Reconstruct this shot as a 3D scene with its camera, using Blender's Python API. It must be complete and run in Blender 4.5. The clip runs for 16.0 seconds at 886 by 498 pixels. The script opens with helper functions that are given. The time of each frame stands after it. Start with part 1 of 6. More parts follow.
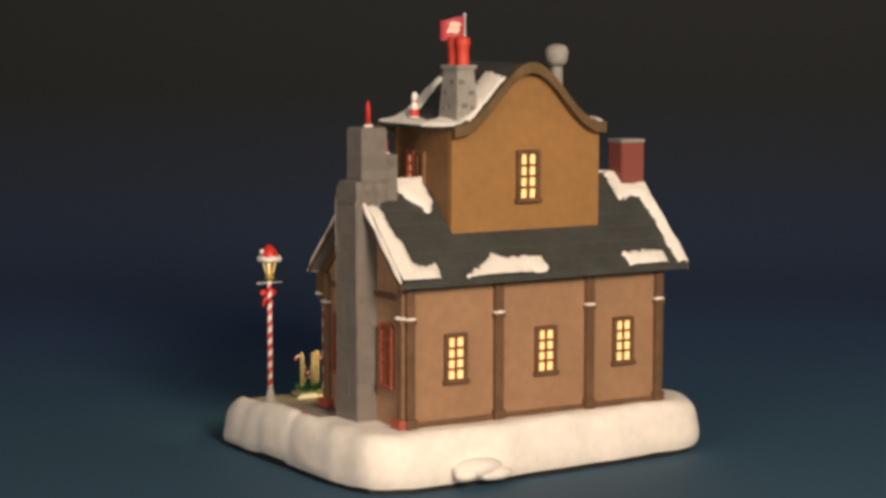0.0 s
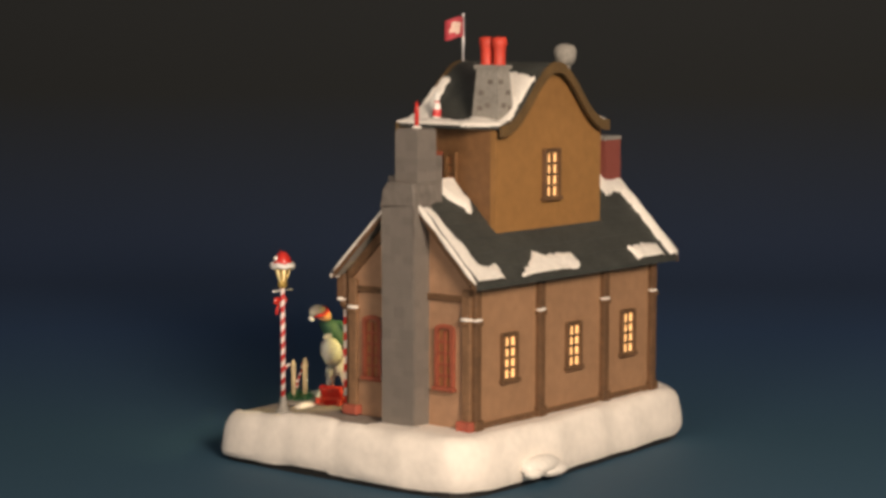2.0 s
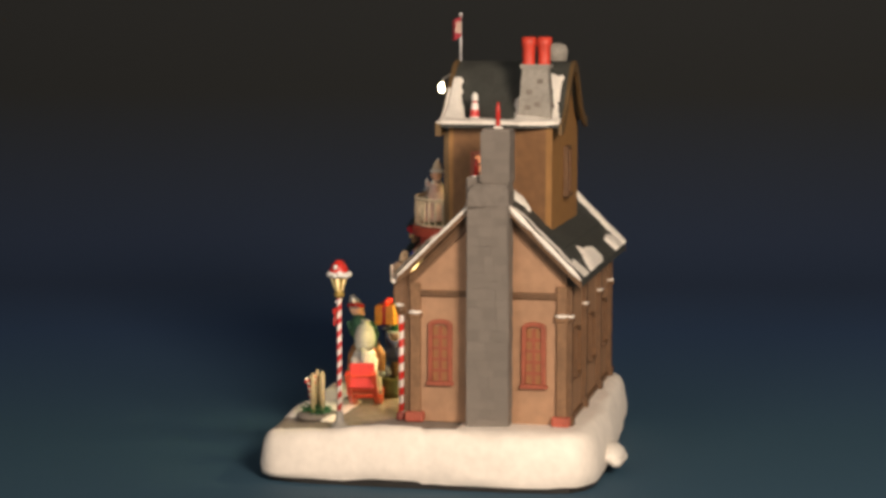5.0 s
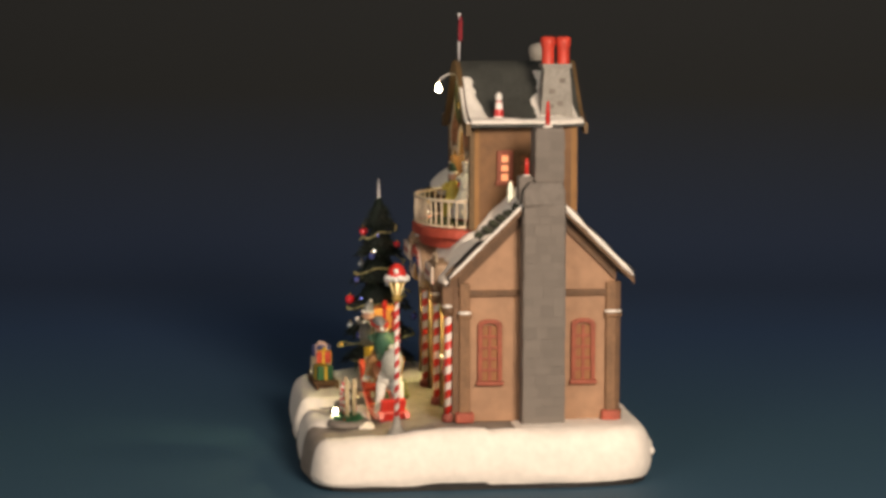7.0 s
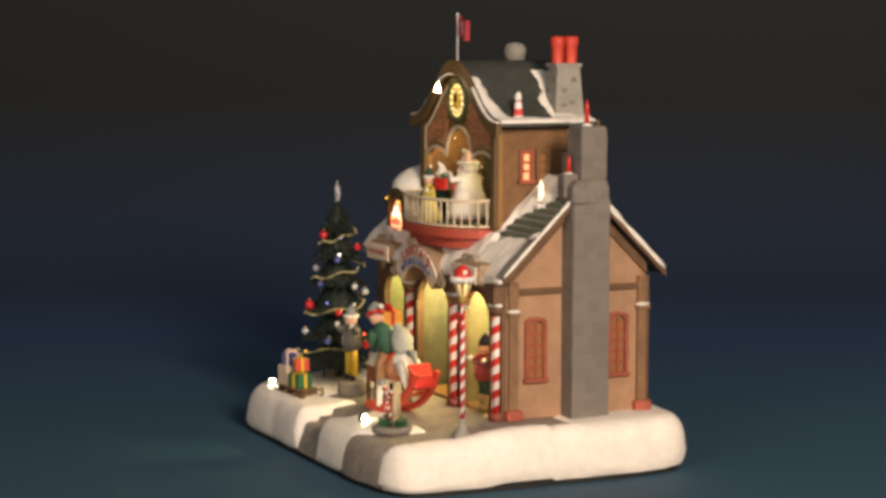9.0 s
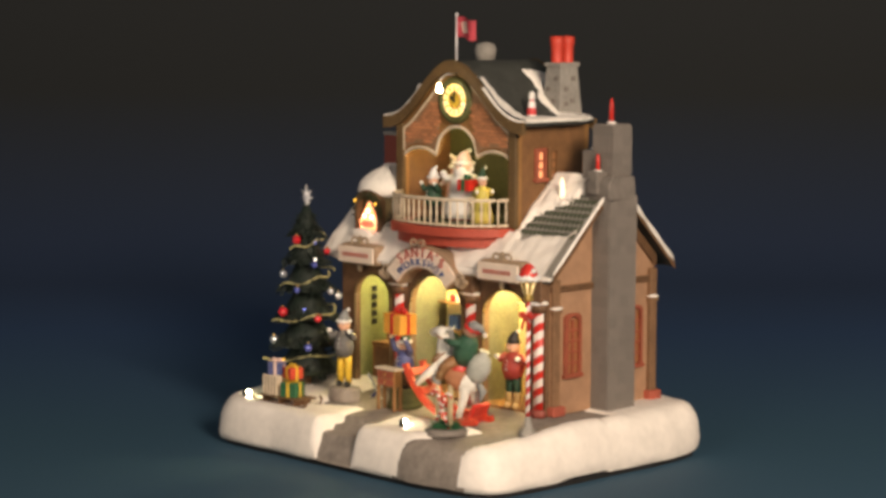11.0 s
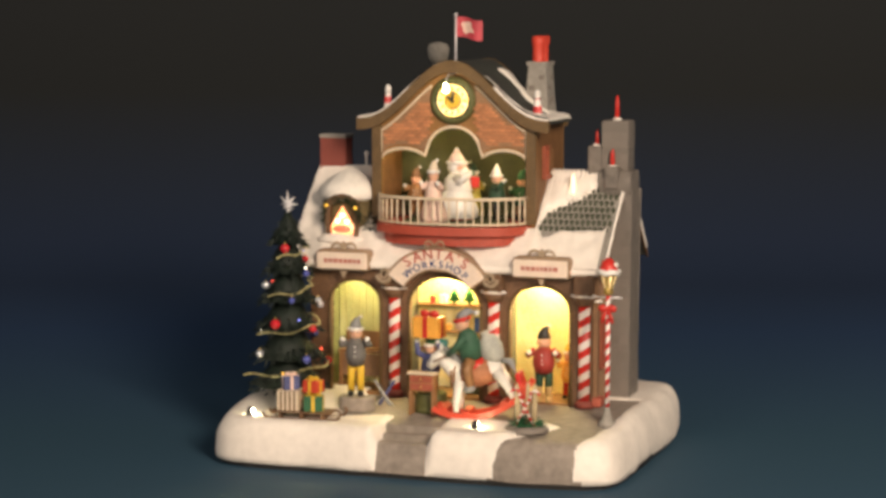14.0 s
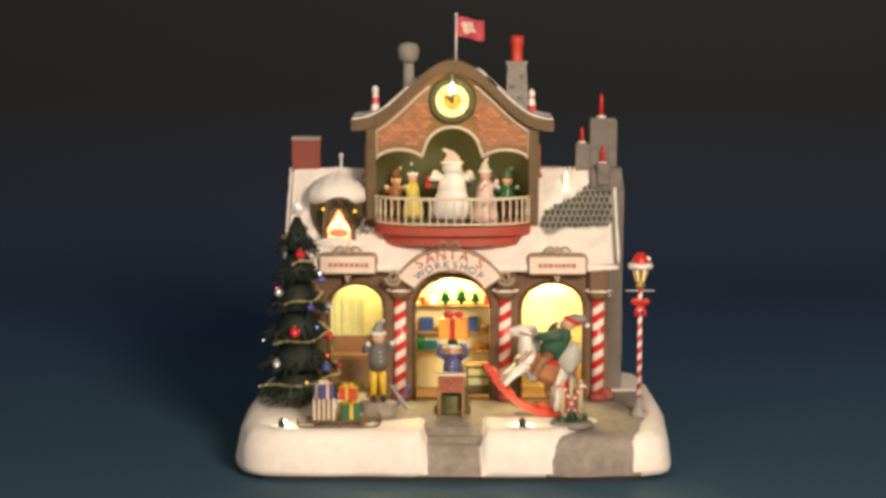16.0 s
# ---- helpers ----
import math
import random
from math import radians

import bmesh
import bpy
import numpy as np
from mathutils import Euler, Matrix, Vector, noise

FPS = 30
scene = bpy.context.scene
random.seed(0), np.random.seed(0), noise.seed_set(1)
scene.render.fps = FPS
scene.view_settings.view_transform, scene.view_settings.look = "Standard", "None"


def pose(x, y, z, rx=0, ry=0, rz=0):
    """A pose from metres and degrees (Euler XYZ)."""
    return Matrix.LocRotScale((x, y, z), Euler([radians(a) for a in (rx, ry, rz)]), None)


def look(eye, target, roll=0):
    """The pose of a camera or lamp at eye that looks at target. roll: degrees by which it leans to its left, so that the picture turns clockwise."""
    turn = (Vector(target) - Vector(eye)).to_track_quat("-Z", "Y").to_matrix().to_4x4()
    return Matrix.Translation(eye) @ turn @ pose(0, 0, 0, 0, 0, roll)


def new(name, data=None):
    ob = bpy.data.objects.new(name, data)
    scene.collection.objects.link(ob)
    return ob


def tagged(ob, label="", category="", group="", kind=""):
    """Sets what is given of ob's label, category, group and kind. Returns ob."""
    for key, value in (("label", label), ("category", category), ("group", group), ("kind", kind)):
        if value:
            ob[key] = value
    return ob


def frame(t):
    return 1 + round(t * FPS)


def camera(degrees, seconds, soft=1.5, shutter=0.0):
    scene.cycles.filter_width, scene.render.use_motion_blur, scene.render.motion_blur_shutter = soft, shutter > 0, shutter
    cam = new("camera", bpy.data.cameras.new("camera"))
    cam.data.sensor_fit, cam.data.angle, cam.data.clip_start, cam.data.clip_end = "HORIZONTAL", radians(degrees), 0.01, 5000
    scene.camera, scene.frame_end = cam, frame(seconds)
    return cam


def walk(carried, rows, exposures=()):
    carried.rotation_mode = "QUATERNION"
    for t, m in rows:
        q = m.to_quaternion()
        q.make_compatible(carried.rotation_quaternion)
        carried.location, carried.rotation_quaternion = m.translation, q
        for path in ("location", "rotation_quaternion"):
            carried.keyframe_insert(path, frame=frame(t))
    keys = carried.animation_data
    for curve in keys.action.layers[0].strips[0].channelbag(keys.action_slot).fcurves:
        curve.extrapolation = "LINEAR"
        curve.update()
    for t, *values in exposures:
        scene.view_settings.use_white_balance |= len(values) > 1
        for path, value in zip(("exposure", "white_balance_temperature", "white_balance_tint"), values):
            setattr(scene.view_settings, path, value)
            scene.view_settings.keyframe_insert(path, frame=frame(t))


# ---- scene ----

CLIP = 16.0
cam = camera(23.55, CLIP, soft=3.4)
EYE = Vector((0.0, -1.45, 0.2949))
AIM = EYE + Vector((-0.00829, 0.99416, -0.1076))
walk(cam, [(0.0, look(EYE, AIM, 0.1)), (CLIP, look(EYE, AIM, 0.1))], exposures=[(0.0, 0.0), (CLIP, 0.0)])


def turn_at(t):
    """The turntable's angle in degrees: an even turn, the front faces the camera at the end."""
    return -147.3 + 9.206 * t


# ---- light: a dim studio, a large soft key near the camera, a weak fill ----
world = bpy.data.worlds.new("studio")
scene.world = world
world.use_nodes = True
world.node_tree.nodes["Background"].inputs["Color"].default_value = (0.82, 0.90, 0.95, 1)
world.node_tree.nodes["Background"].inputs["Strength"].default_value = 0.10


def area_lamp(name, eye, target, size, watts, colour):
    data = bpy.data.lights.new(name, "AREA")
    data.shape, data.size, data.energy, data.color = "DISK", size, watts, colour
    ob = new(name, data)
    ob.matrix_world = look(eye, target)
    return ob


area_lamp("key_lamp", (0.55, -1.5, 0.75), (0.58, 0.1, 0.12), 0.45, 32.5, (1.0, 0.80, 0.62))
area_lamp("fill_lamp", (-0.7, -1.4, 0.45), (0.35, 0.2, 0.12), 0.6, 6.2, (1.0, 0.82, 0.66))


# ---- materials ----
def links(m):
    return m.node_tree.nodes, m.node_tree.links, m.node_tree.nodes["Principled BSDF"]


def paint(name, colour, rough=0.6, vary=0.25, scale=60.0, bump=0.25, metal=0.0, second=None, coat=0.0, fine=None):
    """A hand-painted surface: two scales of colour variation and a fine relief, in metres of the object's own space."""
    m = bpy.data.materials.new(name)
    m.use_nodes = True
    nodes, link, bsdf = links(m)
    tex = nodes.new("ShaderNodeTexCoord")
    big = nodes.new("ShaderNodeTexNoise")
    big.inputs["Scale"].default_value, big.inputs["Detail"].default_value = scale, 4
    small = nodes.new("ShaderNodeTexNoise")
    small.inputs["Scale"].default_value, small.inputs["Detail"].default_value = fine or scale * 7, 5
    link.new(tex.outputs["Object"], big.inputs["Vector"])
    link.new(tex.outputs["Object"], small.inputs["Vector"])
    add = nodes.new("ShaderNodeMath")
    add.operation = "ADD"
    link.new(big.outputs["Fac"], add.inputs[0])
    link.new(small.outputs["Fac"], add.inputs[1])
    ramp = nodes.new("ShaderNodeMapRange")
    ramp.inputs["From Min"].default_value, ramp.inputs["From Max"].default_value = 0.7, 1.3
    link.new(add.outputs[0], ramp.inputs["Value"])
    mix = nodes.new("ShaderNodeMix")
    mix.data_type = "RGBA"
    dark = second or tuple(c * (1 - vary) for c in colour)
    light = colour if second else tuple(min(1.0, c * (1 + vary * 0.5)) for c in colour)
    mix.inputs["A"].default_value, mix.inputs["B"].default_value = (*dark, 1), (*light, 1)
    link.new(ramp.outputs["Result"], mix.inputs["Factor"])
    link.new(mix.outputs["Result"], bsdf.inputs["Base Color"])
    bsdf.inputs["Roughness"].default_value, bsdf.inputs["Metallic"].default_value = rough, metal
    bsdf.inputs["Coat Weight"].default_value = coat
    relief = nodes.new("ShaderNodeBump")
    relief.inputs["Strength"].default_value, relief.inputs["Distance"].default_value = bump, 0.001
    link.new(add.outputs[0], relief.inputs["Height"])
    link.new(relief.outputs["Normal"], bsdf.inputs["Normal"])
    return m


def glow(name, colour, strength, second=None, scale=120.0):
    """A lit surface that gives off its own light, uneven as a backlit pane is."""
    m = bpy.data.materials.new(name)
    m.use_nodes = True
    nodes, link, bsdf = links(m)
    bsdf.inputs["Base Color"].default_value = (*colour, 1)
    tex = nodes.new("ShaderNodeTexCoord")
    tone = nodes.new("ShaderNodeTexNoise")
    tone.inputs["Scale"].default_value = scale
    link.new(tex.outputs["Object"], tone.inputs["Vector"])
    mix = nodes.new("ShaderNodeMix")
    mix.data_type = "RGBA"
    mix.inputs["A"].default_value = (*(second or tuple(c * 0.6 for c in colour)), 1)
    mix.inputs["B"].default_value = (*colour, 1)
    span = nodes.new("ShaderNodeMapRange")
    span.inputs["From Min"].default_value, span.inputs["From Max"].default_value = 0.35, 0.6
    link.new(tone.outputs["Fac"], span.inputs["Value"])
    link.new(span.outputs["Result"], mix.inputs["Factor"])
    link.new(mix.outputs["Result"], bsdf.inputs["Emission Color"])
    bsdf.inputs["Emission Strength"].default_value = strength
    return m


def striped(name, one, two, turns, tilt, rough=0.3):
    """Candy-cane stripes that wind round an upright pole: turns per metre, tilt in turns per round."""
    m = bpy.data.materials.new(name)
    m.use_nodes = True
    nodes, link, bsdf = links(m)
    tex = nodes.new("ShaderNodeTexCoord")
    part_xyz = nodes.new("ShaderNodeSeparateXYZ")
    link.new(tex.outputs["Object"], part_xyz.inputs[0])
    round_ = nodes.new("ShaderNodeMath")
    round_.operation = "ARCTAN2"
    link.new(part_xyz.outputs["Y"], round_.inputs[0])
    link.new(part_xyz.outputs["X"], round_.inputs[1])
    a = nodes.new("ShaderNodeMath")
    a.operation = "MULTIPLY"
    a.inputs[1].default_value = tilt / (2 * math.pi)
    link.new(round_.outputs[0], a.inputs[0])
    b = nodes.new("ShaderNodeMath")
    b.operation = "MULTIPLY_ADD"
    b.inputs[1].default_value = turns
    link.new(part_xyz.outputs["Z"], b.inputs[0])
    link.new(a.outputs[0], b.inputs[2])
    f = nodes.new("ShaderNodeMath")
    f.operation = "FRACT"
    link.new(b.outputs[0], f.inputs[0])
    g = nodes.new("ShaderNodeMath")
    g.operation = "GREATER_THAN"
    g.inputs[1].default_value = 0.5
    link.new(f.outputs[0], g.inputs[0])
    mix = nodes.new("ShaderNodeMix")
    mix.data_type = "RGBA"
    mix.inputs["A"].default_value, mix.inputs["B"].default_value = (*one, 1), (*two, 1)
    link.new(g.outputs[0], mix.inputs["Factor"])
    link.new(mix.outputs["Result"], bsdf.inputs["Base Color"])
    bsdf.inputs["Roughness"].default_value = rough
    return m


def backdrop_paper():
    """Studio paper: teal on the table, charcoal above; the light's falloff to navy at the bend is painted in."""
    m = bpy.data.materials.new("falloff_paper")
    m.use_nodes = True
    nodes, link, bsdf = links(m)
    tex = nodes.new("ShaderNodeTexCoord")
    xyz = nodes.new("ShaderNodeSeparateXYZ")
    link.new(tex.outputs["Object"], xyz.inputs[0])
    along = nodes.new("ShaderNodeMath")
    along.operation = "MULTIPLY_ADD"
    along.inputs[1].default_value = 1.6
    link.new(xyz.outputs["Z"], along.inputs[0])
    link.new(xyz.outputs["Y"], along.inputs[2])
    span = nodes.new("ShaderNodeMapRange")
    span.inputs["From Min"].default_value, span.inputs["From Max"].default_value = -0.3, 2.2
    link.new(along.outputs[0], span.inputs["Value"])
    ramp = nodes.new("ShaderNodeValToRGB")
    # the dimming of light towards the wall is put into these colours
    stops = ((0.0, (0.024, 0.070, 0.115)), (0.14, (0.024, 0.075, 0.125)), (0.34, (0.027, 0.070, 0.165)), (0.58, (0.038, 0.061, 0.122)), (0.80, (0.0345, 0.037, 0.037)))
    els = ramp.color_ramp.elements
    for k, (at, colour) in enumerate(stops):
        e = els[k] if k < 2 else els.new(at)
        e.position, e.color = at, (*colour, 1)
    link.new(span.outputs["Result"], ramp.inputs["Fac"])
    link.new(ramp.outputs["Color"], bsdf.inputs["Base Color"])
    bsdf.inputs["Roughness"].default_value = 0.75
    grain = nodes.new("ShaderNodeTexNoise")
    grain.inputs["Scale"].default_value = 90
    bump = nodes.new("ShaderNodeBump")
    bump.inputs["Strength"].default_value, bump.inputs["Distance"].default_value = 0.1, 0.001
    link.new(tex.outputs["Object"], grain.inputs["Vector"])
    link.new(grain.outputs["Fac"], bump.inputs["Height"])
    link.new(bump.outputs["Normal"], bsdf.inputs["Normal"])
    return m


SNOW = paint("snow_paint", (0.87, 0.80, 0.72), 0.65, 0.10, 30, 0.3, fine=160)
SNOW_COOL = paint("roof_snow", (0.84, 0.79, 0.72), 0.65, 0.12, 70, 0.45)
STUCCO = paint("brown_stucco", (0.33, 0.185, 0.098), 0.65, 0.17, 26, 0.12, fine=150)
SIDE_TAN = paint("tan_stucco", (0.39, 0.225, 0.13), 0.65, 0.2, 26, 0.12, fine=150)
OCHRE = paint("ochre_stucco", (0.30, 0.15, 0.045), 0.65, 0.18, 24, 0.12, fine=140)
TIMBER = paint("dark_timber", (0.145, 0.075, 0.034), 0.6, 0.4, 90, 0.4)
FACADE = paint("facade_wood", (0.17, 0.09, 0.045), 0.6, 0.35, 80, 0.4)
SLATE = paint("slate_roof", (0.05, 0.052, 0.045), 0.65, 0.35, 60, 0.4)
UMBER = paint("umber_stucco", (0.195, 0.095, 0.036), 0.65, 0.28, 28, 0.12, fine=150)
POST = paint("corner_brown", (0.23, 0.125, 0.062), 0.65, 0.3, 80, 0.3)
COAT_RED = paint("dull_red_cloth", (0.36, 0.045, 0.035), 0.6, 0.3, 120, 0.2)
SIGN_EDGE = paint("sign_edge", (0.36, 0.24, 0.15), 0.6, 0.3, 120, 0.3)
TRIM = paint("gable_trim", (0.135, 0.080, 0.030), 0.6, 0.3, 80, 0.35)
STONE = paint("grey_stone", (0.208, 0.180, 0.155), 0.7, 0.35, 32, 0.35, fine=180)
STONE_PALE = paint("pale_stone", (0.30, 0.278, 0.245), 0.75, 0.25, 60, 0.5)
PAVING = paint("paving", (0.29, 0.245, 0.205), 0.75, 0.3, 40, 0.35, fine=200)
BRICK = paint("red_brick", (0.29, 0.072, 0.052), 0.7, 0.35, 120, 0.4)
RED = paint("red_enamel", (0.58, 0.03, 0.02), 0.35, 0.2, 90, 0.1, coat=0.3)
ORANGE_RED = paint("orange_red", (0.58, 0.065, 0.03), 0.4, 0.2, 90, 0.15)
FLOOR_RED = paint("balcony_red", (0.42, 0.07, 0.04), 0.5, 0.25, 80, 0.2)
CREAM = paint("cream_paint", (0.72, 0.60, 0.44), 0.5, 0.15, 120, 0.15)
WHITE = paint("white_enamel", (0.80, 0.77, 0.72), 0.4, 0.1, 120, 0.15)
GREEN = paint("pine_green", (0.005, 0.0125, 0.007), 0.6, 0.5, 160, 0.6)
GREEN_PAINT = paint("green_paint", (0.03, 0.13, 0.055), 0.5, 0.3, 120, 0.2)
OLIVE = paint("olive_green", (0.10, 0.10, 0.03), 0.6, 0.3, 80, 0.3)
BALCONY_GREEN = paint("stage_green", (0.06, 0.065, 0.02), 0.7, 0.3, 80, 0.2)
SILVER = paint("silver", (0.72, 0.71, 0.72), 0.3, 0.15, 150, 0.15, metal=0.35)
GOLD = paint("gold_paint", (0.62, 0.42, 0.12), 0.35, 0.2, 150, 0.15, metal=0.6)
FLAG_RED = paint("flag_red", (0.50, 0.055, 0.075), 0.6, 0.25, 150, 0.2)
YELLOW = paint("yellow_cloth", (0.75, 0.48, 0.04), 0.6, 0.2, 150, 0.2)
ROOM_YELLOW = paint("room_yellow", (0.90, 0.83, 0.46), 0.7, 0.35, 70, 0.2, second=(0.86, 0.70, 0.26))
DOOR_GREEN = paint("pale_green_door", (0.56, 0.56, 0.28), 0.6, 0.2, 90, 0.2)
ORANGE = paint("orange_gift", (0.85, 0.40, 0.06), 0.45, 0.2, 120, 0.15)
BLUE = paint("blue_paint", (0.08, 0.09, 0.22), 0.5, 0.3, 120, 0.15)
GREY_CLOTH = paint("grey_cloth", (0.27, 0.27, 0.26), 0.7, 0.3, 120, 0.2)
SKIN = paint("doll_face", (0.72, 0.42, 0.28), 0.55, 0.15, 120, 0.1)
TAN = paint("tan_cloth", (0.55, 0.36, 0.14), 0.6, 0.25, 120, 0.2)
PINK = paint("pink_cloth", (0.80, 0.58, 0.48), 0.6, 0.2, 120, 0.2)
BLACK = paint("black_paint", (0.02, 0.018, 0.016), 0.45, 0.3, 120, 0.15)
WOOD = paint("warm_wood", (0.30, 0.15, 0.06), 0.55, 0.3, 100, 0.3)
CANDY = striped("candy_stripes", (0.80, 0.72, 0.66), (0.60, 0.03, 0.02), 95, -1.0)
CANDY_FINE = striped("fine_candy_stripes", (0.80, 0.74, 0.70), (0.55, 0.03, 0.03), 125, -1.0)
PAPER = backdrop_paper()
PANE = glow("lit_pane", (1.0, 0.60, 0.26), 0.95, (1.0, 0.44, 0.13), 250)
PANE_MID = glow("orange_pane", (1.0, 0.46, 0.22), 0.7, (0.8, 0.18, 0.06), 250)
PANE_DIM = paint("dull_pane", (0.34, 0.15, 0.06), 0.35, 0.3, 200, 0.1)
BULB = glow("warm_bulb", (1.0, 0.83, 0.41), 500.0)
STAGE_BULB = glow("stage_bulb", (1.0, 0.78, 0.36), 165.0)
CLOCK_FACE = glow("clock_face", (1.0, 0.68, 0.18), 1.5, (0.9, 0.75, 0.45), 300)
FIRE = glow("orange_light", (1.0, 0.30, 0.10), 2.2, (1.0, 0.6, 0.3), 200)
SPARK = glow("white_light", (1.0, 0.92, 0.78), 3.5)
SPOT_LENS = glow("spot_lens", (1.0, 0.91, 0.56), 165.0)
CLOCK_BULB = glow("clock_bulb", (1.0, 0.85, 0.48), 55.0)
RED_SPARK = glow("red_light", (1.0, 0.10, 0.05), 2.5)
BLUE_SPARK = glow("blue_light", (0.25, 0.30, 1.0), 1.0)
YELLOW_SPARK = glow("yellow_light", (1.0, 0.55, 0.06), 1.6)


# ---- mesh helpers ----
def quad(bm, pts, mat=0):
    f = bm.faces.new([bm.verts.new(p) for p in pts])
    f.material_index = mat
    return f


def box(bm, x0, x1, y0, y1, z0, z1, mat=0, m=None):
    v = [Vector((x, y, z)) for z in (z0, z1) for y in (y0, y1) for x in (x0, x1)]
    v = [bm.verts.new(m @ p if m else p) for p in v]
    for q in ((0, 2, 3, 1), (4, 5, 7, 6), (0, 1, 5, 4), (2, 6, 7, 3), (0, 4, 6, 2), (1, 3, 7, 5)):
        bm.faces.new([v[i] for i in q]).material_index = mat


def tube(bm, pts, radii, n=12, mat=0, squash=1.0):
    """A round, capped body along a line of points with a radius at each."""
    pts = [Vector(p) for p in pts]
    rings = []
    for k, (p, r) in enumerate(zip(pts, radii)):
        d = (pts[min(k + 1, len(pts) - 1)] - pts[max(k - 1, 0)]).normalized()
        a = Vector((0, 1, 0)) if abs(d.y) < 0.9 else Vector((1, 0, 0))
        u = d.cross(a).normalized()
        w = d.cross(u)
        rings.append([bm.verts.new(p + r * (math.cos(2 * math.pi * i / n) * u + squash * math.sin(2 * math.pi * i / n) * w)) for i in range(n)])
    for a, b in zip(rings, rings[1:]):
        for i in range(n):
            f = bm.faces.new((a[i], a[(i + 1) % n], b[(i + 1) % n], b[i]))
            f.material_index, f.smooth = mat, True
    for ring, flip in ((rings[0], True), (rings[-1], False)):
        f = bm.faces.new(ring[::-1] if flip else ring)
        f.material_index = mat


def ball(bm, c, r, mat=0, s=(1, 1, 1), n=10, m=None):
    """A lathe-built ball, squashed by s."""
    c = Vector(c)
    rings = []
    for j in range(n // 2 + 1):
        a = math.pi * j / (n // 2)
        rr, z = max(math.sin(a), 0.02), math.cos(a)
        ring = []
        for i in range(n):
            b = 2 * math.pi * i / n
            p = c + Vector((r * s[0] * rr * math.cos(b), r * s[1] * rr * math.sin(b), r * s[2] * z))
            ring.append(bm.verts.new(m @ p if m else p))
        rings.append(ring)
    for a, b in zip(rings, rings[1:]):
        for i in range(n):
            f = bm.faces.new((a[i], b[i], b[(i + 1) % n], a[(i + 1) % n]))
            f.material_index, f.smooth = mat, True
    bm.faces.new(rings[0]).material_index = mat
    bm.faces.new(rings[-1][::-1]).material_index = mat


def prism(bm, poly, lo, hi, axis="y", mat=0):
    """Pushes a flat outline (pairs) from lo to hi along an axis."""
    def at(p, d):
        return (p[0], d, p[1]) if axis == "y" else (d, p[0], p[1]) if axis == "x" else (p[0], p[1], d)
    a = [bm.verts.new(at(p, lo)) for p in poly]
    b = [bm.verts.new(at(p, hi)) for p in poly]
    n = len(poly)
    for i in range(n):
        bm.faces.new((a[i], a[(i + 1) % n], b[(i + 1) % n], b[i])).material_index = mat
    for f in (bm.faces.new(a[::-1]), bm.faces.new(b)):
        f.material_index = mat


def arch_wall(bm, x0, x1, y0, y1, bottom, top, holes, mat=0, step=0.0015):
    """A wall along x between the depths y0 and y1, from bottom to the height top(x), with openings (xa, xb, roof(x))."""
    cuts = {x0, x1}
    for xa, xb, _ in holes:
        cuts |= {xa, xb}
    cuts = sorted(cuts)
    xs = []
    for a, b in zip(cuts, cuts[1:]):
        n = max(1, round((b - a) / step))
        xs += [(a + (b - a) * i / n, a + (b - a) * (i + 1) / n) for i in range(n)]
    for a, b in xs:
        mid = (a + b) / 2
        hole = next((h for h in holes if h[0] < mid < h[1]), None)
        la, lb = (hole[2](a), hole[2](b)) if hole else (bottom, bottom)
        ta, tb = top(a), top(b)
        quad(bm, [(a, y0, la), (b, y0, lb), (b, y0, tb), (a, y0, ta)], mat)
        quad(bm, [(b, y1, lb), (a, y1, la), (a, y1, ta), (b, y1, tb)], mat)
        quad(bm, [(a, y1, la), (b, y1, lb), (b, y0, lb), (a, y0, la)], mat)
        quad(bm, [(a, y0, ta), (b, y0, tb), (b, y1, tb), (a, y1, ta)], mat)
    for xa, xb, roof in holes:
        for x in (xa, xb):
            quad(bm, [(x, y0, bottom), (x, y1, bottom), (x, y1, roof(x)), (x, y0, roof(x))], mat)
    for x in (x0, x1):
        quad(bm, [(x, y0, bottom), (x, y1, bottom), (x, y1, top(x)), (x, y0, top(x))], mat)


def arch(xa, xb, spring, crown):
    c, r = (xa + xb) / 2, (xb - xa) / 2
    return xa, xb, lambda x: spring + (crown - spring) * math.sqrt(max(0.0, 1 - ((x - c) / r) ** 2))


def snow_field(bm, place, lift, us, vs, depth, thick=0.0022, mat=0):
    """A sheet of snow on a surface place(u, v), pushed out along lift where depth(u, v) is above nought, with a rounded rim."""
    nu, nv = len(us), len(vs)
    lift = Vector(lift).normalized()
    vert = {}
    d = [[depth(u, v) for v in vs] for u in us]

    def at(i, j):
        if (i, j) not in vert:
            h = thick * math.sqrt(min(1.0, max(0.0, d[i][j]) / 0.004)) * (0.85 + 0.3 * noise.noise(Vector((us[i] * 120, vs[j] * 120, 3))))
            h = h if d[i][j] > 0 else -0.0008
            vert[i, j] = bm.verts.new(Vector(place(us[i], vs[j])) + lift * h)
        return vert[i, j]
    for i in range(nu - 1):
        for j in range(nv - 1):
            if max(d[i][j], d[i + 1][j], d[i][j + 1], d[i + 1][j + 1]) > 0:
                f = bm.faces.new((at(i, j), at(i + 1, j), at(i + 1, j + 1), at(i, j + 1)))
                f.material_index, f.smooth = mat, True


def spread(a, b, n):
    return [a + (b - a) * i / n for i in range(n + 1)]


